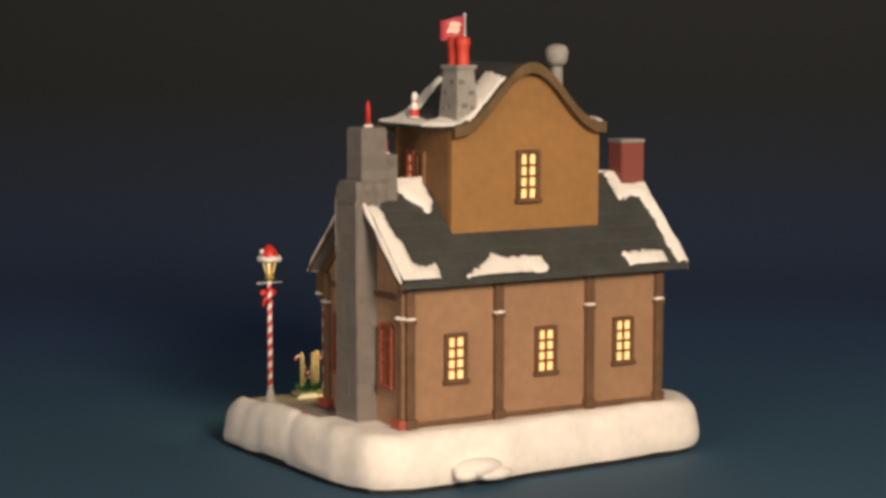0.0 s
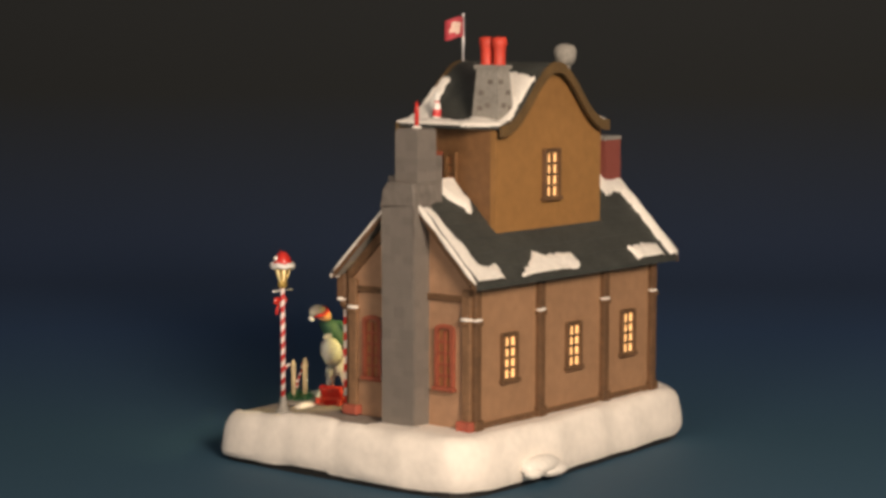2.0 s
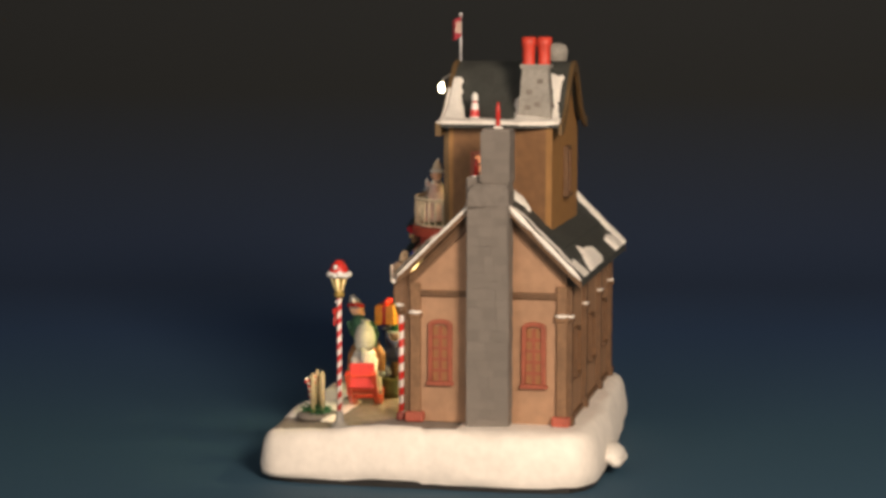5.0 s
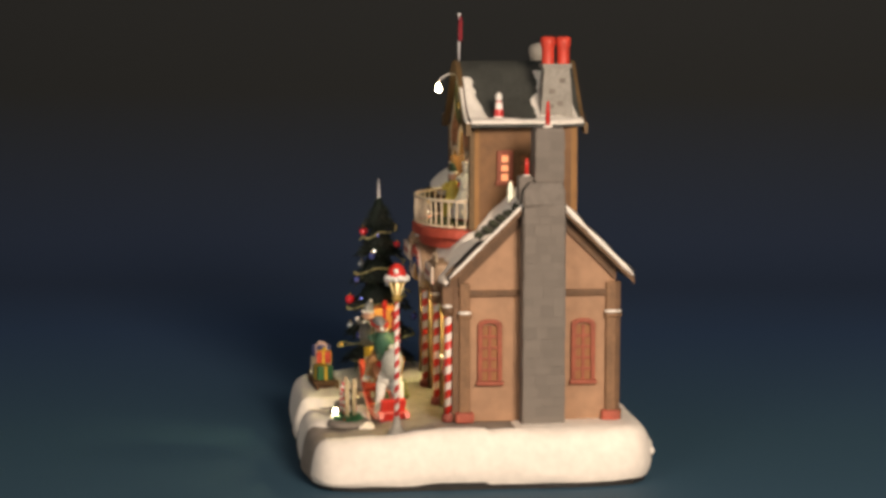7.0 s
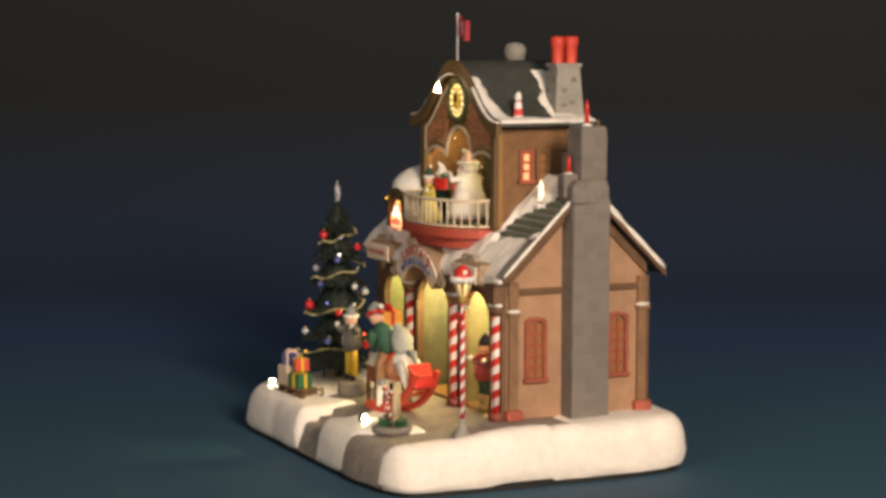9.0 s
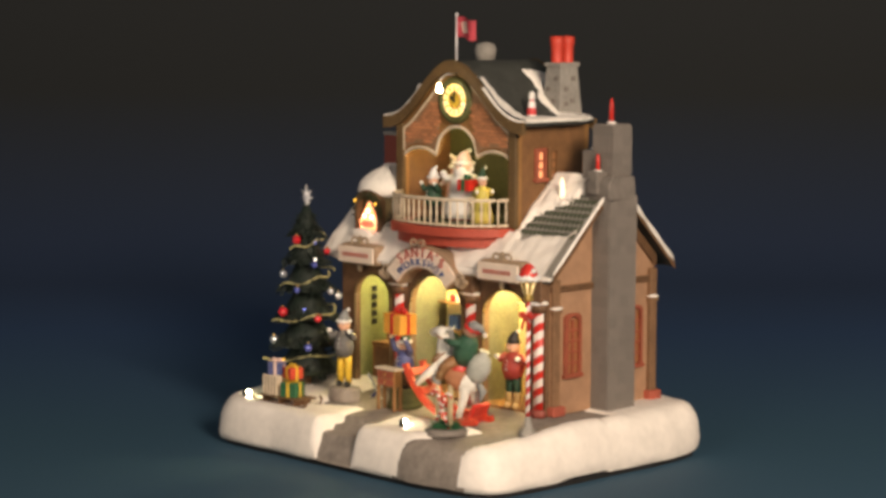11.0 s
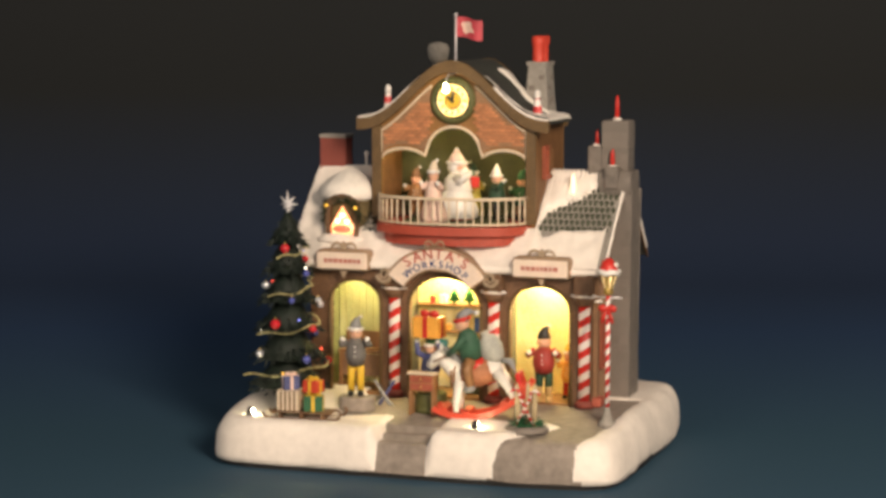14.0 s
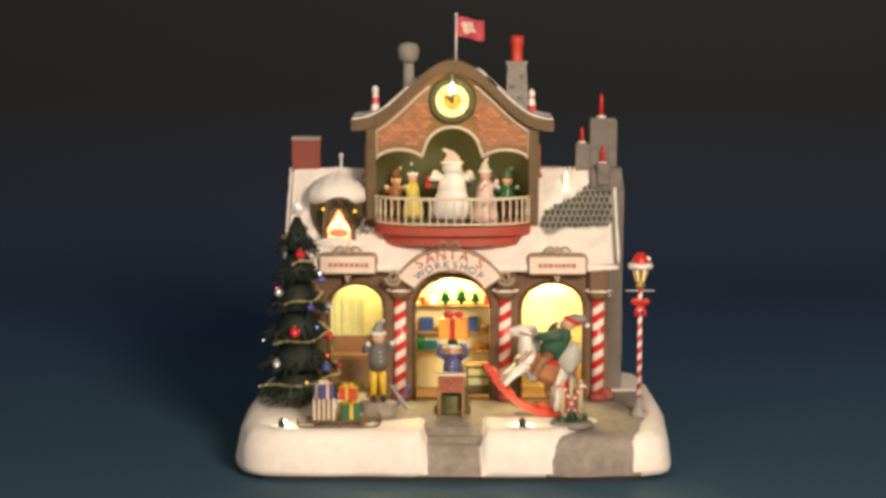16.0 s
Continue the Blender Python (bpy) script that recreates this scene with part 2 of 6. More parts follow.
def mesh_of(name, bm, mats, bevel=0.0):
    bmesh.ops.remove_doubles(bm, verts=bm.verts, dist=1e-6)
    bmesh.ops.recalc_face_normals(bm, faces=bm.faces)
    me = bpy.data.meshes.new(name)
    bm.to_mesh(me)
    bm.free()
    for m in mats if isinstance(mats, (list, tuple)) else [mats]:
        me.materials.append(m)
    return me


def part(name, bm, material, parent, label="", bevel=0.0, at=None):
    """One mesh object under a thing or a part."""
    ob = new(name, mesh_of(name, bm, material))
    ob.parent = parent
    if at:
        ob.matrix_basis = at
    if bevel:
        mod = ob.modifiers.new("edges", "BEVEL")
        mod.width, mod.segments, mod.limit_method = bevel, 2, "ANGLE"
    if label:
        ob["label"] = label
    return ob


def part_islands(name, bm, material, parent, label=""):
    """Each separate piece of a bmesh as a part of its own; specks are dropped."""
    left = set(bm.verts)
    while left:
        seed_v = left.pop()
        group, todo = {seed_v}, [seed_v]
        while todo:
            for e in todo.pop().link_edges:
                for v in e.verts:
                    if v in left:
                        left.discard(v)
                        group.add(v)
                        todo.append(v)
        faces = {f for v in group for f in v.link_faces}
        if len(faces) < 12:
            continue
        out = bmesh.new()
        made_v = {v: out.verts.new(v.co) for v in sorted(group, key=lambda q: q.index)}
        for f in sorted(faces, key=lambda q: q.index):
            out.faces.new([made_v[v] for v in f.verts]).smooth = True
        part(name, out, material, parent, label)
    bm.free()


def shared(name, me, parent, at, label=""):
    ob = new(name, me)
    ob.parent = parent
    ob.matrix_basis = at
    if label:
        ob["label"] = label
    return ob


MOVERS = []


def thing(name, at, label, category, group="", kind="", spin=None):
    """A top-level Empty at its base; it rides on the turntable. spin(t): a pose of its own in its own space."""
    ob = new(name)
    ob.empty_display_size = 0.01
    tagged(ob, label, category, group, kind)
    ob.matrix_basis = at
    MOVERS.append((ob, at, spin))
    return ob


def thing_mesh(name, bm, mats, at, label, category, group="", kind="", spin=None):
    ob = new(name, mesh_of(name, bm, mats))
    tagged(ob, label, category, group, kind)
    ob.matrix_basis = at
    MOVERS.append((ob, at, spin))
    return ob


B = bmesh.new

# ---- the studio: a table that sweeps up into a backdrop ----
bm = B()
prof = [(-3.0, 0.0), (-1.0, 0.0), (0.0, 0.0), (0.9, 0.0)]
prof += [(0.9 + 0.7 * math.sin(a), 0.7 - 0.7 * math.cos(a)) for a in spread(0.1, math.pi / 2, 14)]
prof += [(1.6, 1.5), (1.6, 3.0)]
for (ya, za), (yb, zb) in zip(prof, prof[1:]):
    f = quad(bm, [(-3.0, ya, za), (3.0, ya, za), (3.0, yb, zb), (-3.0, yb, zb)])
    f.smooth = True
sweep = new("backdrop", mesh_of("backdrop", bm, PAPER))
tagged(sweep, "teal to charcoal studio paper under and behind the model, light falloff painted in", "backdrop", kind="structure")

# ================= the model house =================
GROUND = 0.0365
house = thing("village_house", pose(0, 0, 0), "brown ceramic village house with lit windows on a snowy base", "model house")

# ---- snowy base ----
X0, X1, Y0, Y1 = -0.1465, 0.1390, -0.1135, 0.112


def base_edge(a):
    """The outline of the snowy base at the angle a: a rounded oblong with an uneven rim."""
    c, s = math.cos(a), math.sin(a)
    hx, hy, cx, cy = (X1 - X0) / 2, (Y1 - Y0) / 2, (X0 + X1) / 2, (Y0 + Y1) / 2
    k = (abs(c / hx) ** 8.5 + abs(s / hy) ** 8.5) ** (-1 / 8.5)
    k *= 1 + 0.014 * noise.noise(Vector((c * 5, s * 5, 1))) + 0.005 * noise.noise(Vector((c * 9, s * 9, 5)))
    x, y = cx + k * c, cy + k * s
    if y > cy:
        y -= 0.011 * max(0.0, (0.05 - x) / 0.196) * (y - cy) / hy
    return x, y


def base_height(x, y):
    z = GROUND + 0.0005
    if y < -0.03:
        z -= 0.0065 * min(1.0, (-0.03 - y) / 0.06)
    return z + 0.0008 * noise.noise(Vector((x * 40, y * 40, 0)))



def paved(x, y):
    """How far inside the paved yard, the front steps or the side path a place lies."""
    w = 0.002 * noise.noise(Vector((x * 70, y * 70, 6)))
    yard = min(y + 0.066 + 0.25 * max(0.0, -0.02 - x), x + 0.062, 0.122 - x, 0.02 - y)
    steps = min(0.0185 - abs(x + 0.0040), -0.05 - y)
    k = (-0.055 - y) / 0.058
    side = min(0.011 + 0.0135 * k - abs(x - (0.112 - 0.026 * k)), -0.05 - y)
    return max(yard, steps, side) + w


bm, bp = B(), B()
N = 300
rims = [(0.03 + 0.87 * i / 44, 0.0) for i in range(45)] + [(0.92, -0.0004), (0.94, -0.0015), (0.955, -0.003), (0.968, -0.0055), (0.98, -0.009), (0.989, -0.0135), (0.996, -0.019), (1.0, -0.025), (0.997, -0.030), (0.985, -0.034)]
cx, cy = (X0 + X1) / 2, (Y0 + Y1) / 2
grid = []
for k, dz in rims:
    ring = []
    for i in range(N):
        a = 2 * math.pi * i / N
        ex, ey = base_edge(a)
        x, y = cx + k * (ex - cx), cy + k * (ey - cy)
        z = base_height(x, y) + dz
        d = paved(x, y)
        low = z - 0.0012
        if abs(x + 0.004) < 0.03 and y < -0.075:
            low -= 0.0035 * math.floor((-0.075 - y) / 0.011)
        high = z + (0.0016 if y < 0.0 else 0.0)
        blend = min(1.0, max(0.0, (0.0025 - d) / 0.0065))
        blend = blend * blend * (3 - 2 * blend)
        snow_z = (low - 0.0018) * (1 - blend) + high * blend
        if k > 0.9:
            snow_z += 0.0022 * blend * noise.noise(Vector((x * 38, y * 38, 2)))
            w = 1 + 0.008 * noise.noise(Vector((x * 34, y * 34, z * 110)))
            x, y = cx + w * (x - cx), cy + w * (y - cy)
        inset = 1 - 0.004 * (1 - blend) * (k > 0.95)
        ring.append((Vector((cx + inset * (x - cx), cy + inset * (y - cy), max(snow_z, 0.0035))), Vector((x, y, max(low, 0.0035))), d))
    grid.append(ring)
made = {}


def base_vert(b, r, i):
    if (b, r, i) not in made:
        made[b, r, i] = (bp if b else bm).verts.new(grid[r][i][b])
    return made[b, r, i]


for r in range(len(grid) - 1):
    for i in range(N):
        j = (i + 1) % N
        ds = [grid[p][q][2] for p, q in ((r, i), (r, j), (r + 1, i), (r + 1, j))]
        for b in (0, 1):
            if (b and max(ds) > -0.004) or (not b and min(ds) < 0.004):
                (bp if b else bm).faces.new([base_vert(b, p, q) for p, q in ((r, i), (r, j), (r + 1, j), (r + 1, i))]).smooth = True
bm.faces.new([base_vert(0, 0, i) for i in range(N)])
base = part("snow_base", bm, SNOW, house, "thick lumpy off-white snow base")
part("paving", bp, PAVING, base, "worn grey-brown stone yard and paths")
# black slab added for the dark shadow gap between base and table
bm = B()
foot = [(cx + 0.972 * (base_edge(2 * math.pi * i / 80)[0] - cx), cy + 0.972 * (base_edge(2 * math.pi * i / 80)[1] - cy)) for i in range(80)]
prism(bm, foot, 0.0, 0.0055, "z")
part("shadow_foot", bm, BLACK, base, "black underside standing in for the shadow gap")
bm = B()
ball(bm, (0.060, 0.1135, 0.0125), 0.0085, s=(2.3, 1.0, 0.8))
ball(bm, (0.048, 0.1165, 0.0080), 0.0055, s=(2.6, 1, 0.75))
ball(bm, (0.070, 0.1170, 0.0095), 0.0050, s=(1.8, 1, 0.8))
part("cable_plug", bm, SNOW_COOL, base, "white cable plug and switch")

# ---- walls of the lower storey ----
WL, WR, WF, WB = -0.104, 0.098, -0.0138, 0.0885
EAVE, RIDGE_Y, RIDGE_Z = 0.1275, 0.0394, 0.1862
SLOPE = (RIDGE_Z - EAVE) / (RIDGE_Y + 0.0203)


def roof_z(y):
    return RIDGE_Z - SLOPE * abs(y - RIDGE_Y)


bm = B()
box(bm, WL, WR, WB - 0.004, WB, GROUND, 0.136)
part("back_wall", bm, STUCCO, house, "plain brown rear wall")
for x in (WL, WR - 0.004):
    bm = B()
    prism(bm, [(WF, GROUND), (WB - 0.004, GROUND), (WB - 0.004, roof_z(WB - 0.004) - 0.003), (RIDGE_Y, RIDGE_Z - 0.003), (WF, roof_z(WF) - 0.003)], x, x + 0.004, "x")
    part("side_wall", bm, SIDE_TAN, house, "brown side wall with a pointed gable")
bm = B()
box(bm, WL + 0.004, WR - 0.004, WF, WB - 0.004, GROUND - 0.001, GROUND + 0.001)
part("room_floor", bm, WOOD, house)
bm = B()
box(bm, WL + 0.004, WR - 0.004, 0.024, 0.026, GROUND + 0.001, 0.14)
part("room_wall", bm, ROOM_YELLOW, house, "yellow lit inner wall of the workshop")
bm = B()
box(bm, WL + 0.004, WR - 0.004, WF + 0.004, 0.024, 0.138, 0.14)
part("room_ceiling", bm, ROOM_YELLOW, house)
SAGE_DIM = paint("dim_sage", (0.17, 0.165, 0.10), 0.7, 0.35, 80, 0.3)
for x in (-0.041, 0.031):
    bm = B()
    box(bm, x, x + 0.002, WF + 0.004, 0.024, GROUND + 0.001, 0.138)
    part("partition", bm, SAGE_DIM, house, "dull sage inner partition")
for x, z, r in ((-0.072, 0.128, 0.0031), (-0.006, 0.13, 0.0044), (0.0625, 0.128, 0.0042)):
    bm = B()
    ball(bm, (0, 0, 0), r, s=(1, 1, 1.2))
    bulb = part("bulb", bm, BULB, house, "small warm bulb", at=pose(x, 0.008, z))
    bm = B()
    tube(bm, [(0, 0, 0.0045), (0, 0, 0.0095)], [0.0025, 0.003], 10)
    part("socket", bm, BLACK, bulb)

FOOT_RED = paint("foot_red", (0.42, 0.10, 0.06), 0.65, 0.35, 120, 0.4)
# corner posts, half-timbers and a band on the walls
posts = [(0.0955, WB), (0.0285, WB), (-0.0439, WB), (-0.1015, WB)]
for x, y in posts:
    bm = B()
    w = 0.0032 if abs(x) < 0.09 else 0.0030
    box(bm, x - w, x + w, y - 0.001, y + 0.0035, GROUND, 0.1265)
    box(bm, x - w - 0.001, x + w + 0.001, y - 0.001, y + 0.0047, GROUND, GROUND + 0.007)
    box(bm, x - w - 0.0008, x + w + 0.0008, y - 0.001, y + 0.0045, 0.1035, 0.1065)
    p = part("corner_post", bm, TIMBER, house, bevel=0.0006)
    bm = B()
    ball(bm, (x, y + 0.002, 0.1072), 0.0042, s=(1.1, 0.7, 0.3))
    part("snow_cap", bm, SNOW_COOL, p)
for y in (WF + 0.004, WB - 0.003):
    bm = B()
    box(bm, WR - 0.001, WR + 0.0028, y - 0.0033, y + 0.0033, GROUND, 0.1265)
    box(bm, WR - 0.001, WR + 0.0040, y - 0.0042, y + 0.0042, 0.104, 0.107)
    p = part("corner_post", bm, POST, house, bevel=0.0006)
    bm = B()
    box(bm, WR - 0.001, WR + 0.006, y - 0.006, y + 0.006, GROUND, GROUND + 0.0065)
    part("brick_foot", bm, FOOT_RED, p, "dull red brick foot", bevel=0.0012)
    bm = B()
    ball(bm, (WR + 0.002, y, 0.1076), 0.0044, s=(0.9, 1.1, 0.3))
    part("snow_cap", bm, SNOW_COOL, p)
for x0, x1 in ((WR, WR + 0.0022), (WL - 0.0022, WL)):
    bm = B()
    box(bm, x0, x1, WF, WB, 0.118, 0.122)
    part("timber_band", bm, TIMBER, house, bevel=0.0005)
    for sgn, ys in ((1, WB), (-1, WF)):
        bm = B()
        lo, hi = (ys, roof_z(ys) - 0.002), (RIDGE_Y, RIDGE_Z - 0.002)
        prism(bm, [lo, hi, (hi[0], hi[1] - 0.008), (lo[0], lo[1] - 0.008)], x0, x1, "x")
        part("barge_board", bm, TIMBER, house)
bm = B()
box(bm, WL, WR, WB, WB + 0.002, GROUND, GROUND + 0.004)
part("plinth", bm, TIMBER, house, bevel=0.0005)

def window(parent, at, w, h, cols, rows, frame_mat, pane_mat, arched=False, name="window", deep=0.0019):
    """A lit lattice window: frame, panes one by one. It faces -y in its own space, foot at the origin."""
    bm = B()
    t, d = 0.0026, deep + 0.0008
    if arched:
        arch_wall(bm, -w / 2 - t, w / 2 + t, -d, 0.0, 0.0, lambda x: h + t + 0.3 * w * math.sqrt(max(0, 1 - (2 * x / (w + 2 * t)) ** 2)) - 0.15 * w, [arch(-w / 2, w / 2, h - 0.15 * w, h + 0.15 * w)])
    else:
        box(bm, -w / 2 - t, -w / 2, -d, 0, -t, h + t)
        box(bm, w / 2, w / 2 + t, -d, 0, -t, h + t)
        box(bm, -w / 2, w / 2, -d, 0, h, h + t)
    box(bm, -w / 2 - t - 0.001, w / 2 + t + 0.001, -d - 0.001, 0, -t, 0.0)
    win = part(name, bm, frame_mat, parent, at=at, bevel=0.0004)
    pw, ph = w / cols, h / rows
    bm = B()
    for c in range(1, cols):
        box(bm, -w / 2 + c * pw - 0.0009, -w / 2 + c * pw + 0.0009, -deep, 0, 0, h)
    for r in range(1, rows):
        box(bm, -w / 2, w / 2, 0.00005 - deep, 0, r * ph - 0.0008, r * ph + 0.0008)
    part("muntins", bm, frame_mat, win)
    bm = B()
    box(bm, -pw / 2 + 0.0003, pw / 2 - 0.0003, -0.0008, -0.0002, 0.0003, ph - 0.0003)
    me = mesh_of("pane", bm, pane_mat)
    for c in range(cols):
        for r in range(rows):
            shared("pane", me, win, pose(-w / 2 + (c + 0.5) * pw, 0, r * ph))
    return win


RED_FRAME = paint("red_brown_frame", (0.33, 0.085, 0.045), 0.55, 0.3, 120, 0.2)
for x, z in ((0.061, 0.066), (-0.009, 0.0655), (-0.0722, 0.067)):
    window(house, pose(x, WB, z, 0, 0, 180), 0.0118, 0.027, 2, 4, TIMBER, PANE)
for y in (0.0066, 0.0675):
    window(house, pose(WR, y, 0.063, 0, 0, 90), 0.0105, 0.036, 2, 5, RED_FRAME, PANE_DIM, True)
    window(house, pose(WL, y, 0.063, 0, 0, -90), 0.0105, 0.036, 2, 5, RED_FRAME, PANE_DIM, True)

# ---- front of the lower storey: a wall with three arches ----
bm = B()
ARCHES = [(-0.0885, -0.0525, 0.101, 0.1155), (-0.0305, 0.0200, 0.100, 0.1205), (0.0415, 0.0830, 0.100, 0.1168)]
arch_wall(bm, WL, WR, WF - 0.0035, WF, GROUND, lambda x: 0.132, [arch(*a) for a in ARCHES])
part("front_wall", bm, FACADE, house, "dark wooden shop front with three open arches")
for xa, xb, sp, cr in ARCHES:
    bm = B()
    c, r = (xa + xb) / 2, (xb - xa) / 2
    pts = [(xa - 0.0008, GROUND)] + [(c - (r + 0.0008) * math.cos(q), sp + (cr + 0.0008 - sp) * math.sin(q)) for q in spread(0, math.pi, 18)] + [(xb + 0.0008, GROUND)]
    for (ax, az), (bx, bz) in zip(pts, pts[1:]):
        tube(bm, [(ax, WF - 0.0042, az), (bx, WF - 0.0042, bz)], [0.0013, 0.0013], 6)
    part("arch_moulding", bm, TRIM, house, "carved brown arch moulding")

# candy-cane pillars of the porch
for x in (-0.041, 0.0303, 0.0935):
    bm = B()
    tube(bm, [(0, 0, 0.004), (0, 0, 0.069)], [0.0040, 0.0040], 18, squash=0.62)
    p = part("candy_pillar", bm, CANDY, house, "red and white candy-striped pillar", at=pose(x, WF - 0.0058, GROUND))
    bm = B()
    tube(bm, [(0, 0, 0), (0, 0, 0.0035), (0, 0, 0.005)], [0.0062, 0.006, 0.0045], 14, squash=0.65)
    part("pillar_foot", bm, BRICK, p)
    bm = B()
    tube(bm, [(0, 0, 0.0685), (0, 0, 0.071), (0, 0, 0.0735), (0, 0, 0.0755)], [0.0044, 0.0065, 0.007, 0.0055], 14, squash=0.65)
    ball(bm, (0, -0.001, 0.0755), 0.0062, 1, (1.6, 0.65, 0.28))
    part("capital", bm, [FACADE, SNOW_COOL], p)
    bm = B()
    box(bm, x - 0.0065, x + 0.0065, WF - 0.0105, WF - 0.003, GROUND + 0.0755, GROUND + 0.092)
    part("bracket", bm, FACADE, house, bevel=0.001)

# ---- main roof ----
RX0, RX1 = -0.119, 0.107
STAGE0, STAGE1 = -0.0643, 0.0527
for lo, hi, xa, xb in ((0.0992, RIDGE_Y, RX0, STAGE0), (0.0992, RIDGE_Y, STAGE1, RX1), (0.0992, 0.0695, STAGE0, STAGE1), (-0.0203, RIDGE_Y, RX0, STAGE0), (-0.0203, RIDGE_Y, STAGE1, RX1), (-0.0203, 0.0020, STAGE0, STAGE1)):
    bm = B()
    dz = 0.0022
    prism(bm, [(lo, roof_z(lo)), (hi, roof_z(hi)), (hi, roof_z(hi) + dz), (lo, roof_z(lo) + dz)], xa, xb, "x")
    bare = lo < 0 and xa == STAGE1
    part("roof", bm, STONE_PALE if bare else SLATE, house, "pale battened roof slope under tiles" if bare else "dark slate roof slope")
# slate courses as thin lapped rows on the rear slope
for k in range(7):
    ya = RIDGE_Y + 0.0595 - 0.0085 * k
    yb = ya - 0.0092
    za, zb = roof_z(ya) + 0.0034, roof_z(yb) + 0.0025
    spans = ((RX0 + 0.001, RX1 - 0.001),) if yb > 0.069 else ((RX0 + 0.001, STAGE0), (STAGE1, RX1 - 0.001))
    for xa, xb in spans:
        bm = B()
        prism(bm, [(ya, za - 0.0012), (yb, zb - 0.0012), (yb, zb), (ya, za)], xa, xb, "x")
        part("slate_course", bm, SLATE, house)


def brick_tones(m, lo, hi):
    """Bricks that differ one from the next."""
    nodes, link, bsdf = links(m)
    src = bsdf.inputs["Base Color"].links[0].from_socket
    info = nodes.new("ShaderNodeObjectInfo")
    span = nodes.new("ShaderNodeMapRange")
    span.inputs["To Min"].default_value, span.inputs["To Max"].default_value = lo, hi
    link.new(info.outputs["Random"], span.inputs["Value"])
    mul = nodes.new("ShaderNodeMix")
    mul.data_type, mul.blend_type = "RGBA", "MULTIPLY"
    mul.inputs["Factor"].default_value = 1.0
    link.new(src, mul.inputs["A"])
    link.new(span.outputs["Result"], mul.inputs["B"])
    link.new(mul.outputs["Result"], bsdf.inputs["Base Color"])


BRICK_PIECE = paint("brick_piece", (0.56, 0.23, 0.10), 0.7, 0.3, 110, 0.4)
brick_tones(BRICK_PIECE, 0.75, 1.25)
brick_tones(STONE, 0.9, 1.08)


def ragged(x, y, k=1.0, s=90):
    return k * (0.6 * noise.noise(Vector((x * s, y * s, 7))) + 0.4 * noise.noise(Vector((x * s * 2.7, y * s * 2.7, 9))))


def on_roof(x, y):
    return (x, y, roof_z(y) + 0.0038)


def back_snow(x, y):
    """How deep inside a snow patch a place on the rear slope lies."""
    r = ragged(x, y, 0.0035)
    d = y - RIDGE_Y
    across = RX1 - x
    edge_r = min(0.0088 + 0.10 * d - across, d - 0.014)
    corner = min(0.030 - across, d - 0.0495 + 0.25 * max(0, 0.012 - across))
    edge_l = 0.0070 - (x - RX0)
    mid = min(0.013 - abs(d - 0.0585) - 0.50 * abs(x - 0.030), d - 0.046)
    mid = max(mid, min(0.0045 - abs(d - 0.0535), 0.016 - abs(x - 0.010)))
    low = min(0.0055 - abs(d - 0.0560), 0.016 - abs(x + 0.088))
    top = min(0.0125 - abs(x - 0.068), 0.019 - d - 0.9 * abs(x - 0.062))
    stack_foot = min(0.0135 - abs(x + 0.1055), 0.0165 - d)
    return max(edge_r, corner, edge_l, mid, low, top, stack_foot) + r


bm = B()
snow_field(bm, on_roof, (0, SLOPE, 1), spread(RX0 + 0.0005, RX1 - 0.0005, 200), spread(RIDGE_Y + 0.001, 0.0985, 62), back_snow, 0.0028)
part_islands("roof_snow", bm, SNOW_COOL, house, "ragged patch of snow on the rear roof")


def front_snow(x, y):
    """Thick snow over most of the front slope, with a bare tiled corner beside the gable."""
    tiled = 0.0135 + 0.28 * max(0.0, x - 0.072) - abs(y - 0.0120 - 0.34 * (x - 0.075)) - max(0, 0.058 - x) * 2 - max(0, x - 0.101) * 2
    d = min(0.006, 0.006 - tiled * 1.2) + ragged(x, y, 0.003)
    if STAGE0 < x < STAGE1 and y > 0.0015:
        return -1.0
    return d


bm = B()
snow_field(bm, lambda x, y: (x, y, roof_z(y) + 0.0025), (0, -SLOPE, 1), spread(RX0 + 0.002, RX1 - 0.004, 190), spread(-0.0225, RIDGE_Y + 0.002, 56), front_snow, 0.0044)
part("roof_snow", bm, SNOW, house, "thick snow over the front roof")
# the drooping lip along the eave
bm = B()
lip = []
for x in spread(RX0, RX1, 120):
    r = (0.0034 + 0.0011 * noise.noise(Vector((x * 60, 0, 4)))) * min(1.0, 0.3 + min(x - RX0, RX1 - x) / 0.022)
    lip.append(((x, -0.0225 + 0.001 * noise.noise(Vector((x * 80, 1, 4))), roof_z(-0.0225) + 0.0025 - 0.001 * noise.noise(Vector((x * 45, 2, 4)))), r))
tube(bm, [p for p, _ in lip], [r for _, r in lip], 10)
part("eave_snow", bm, SNOW, house, "drooping lip of snow along the front eave")
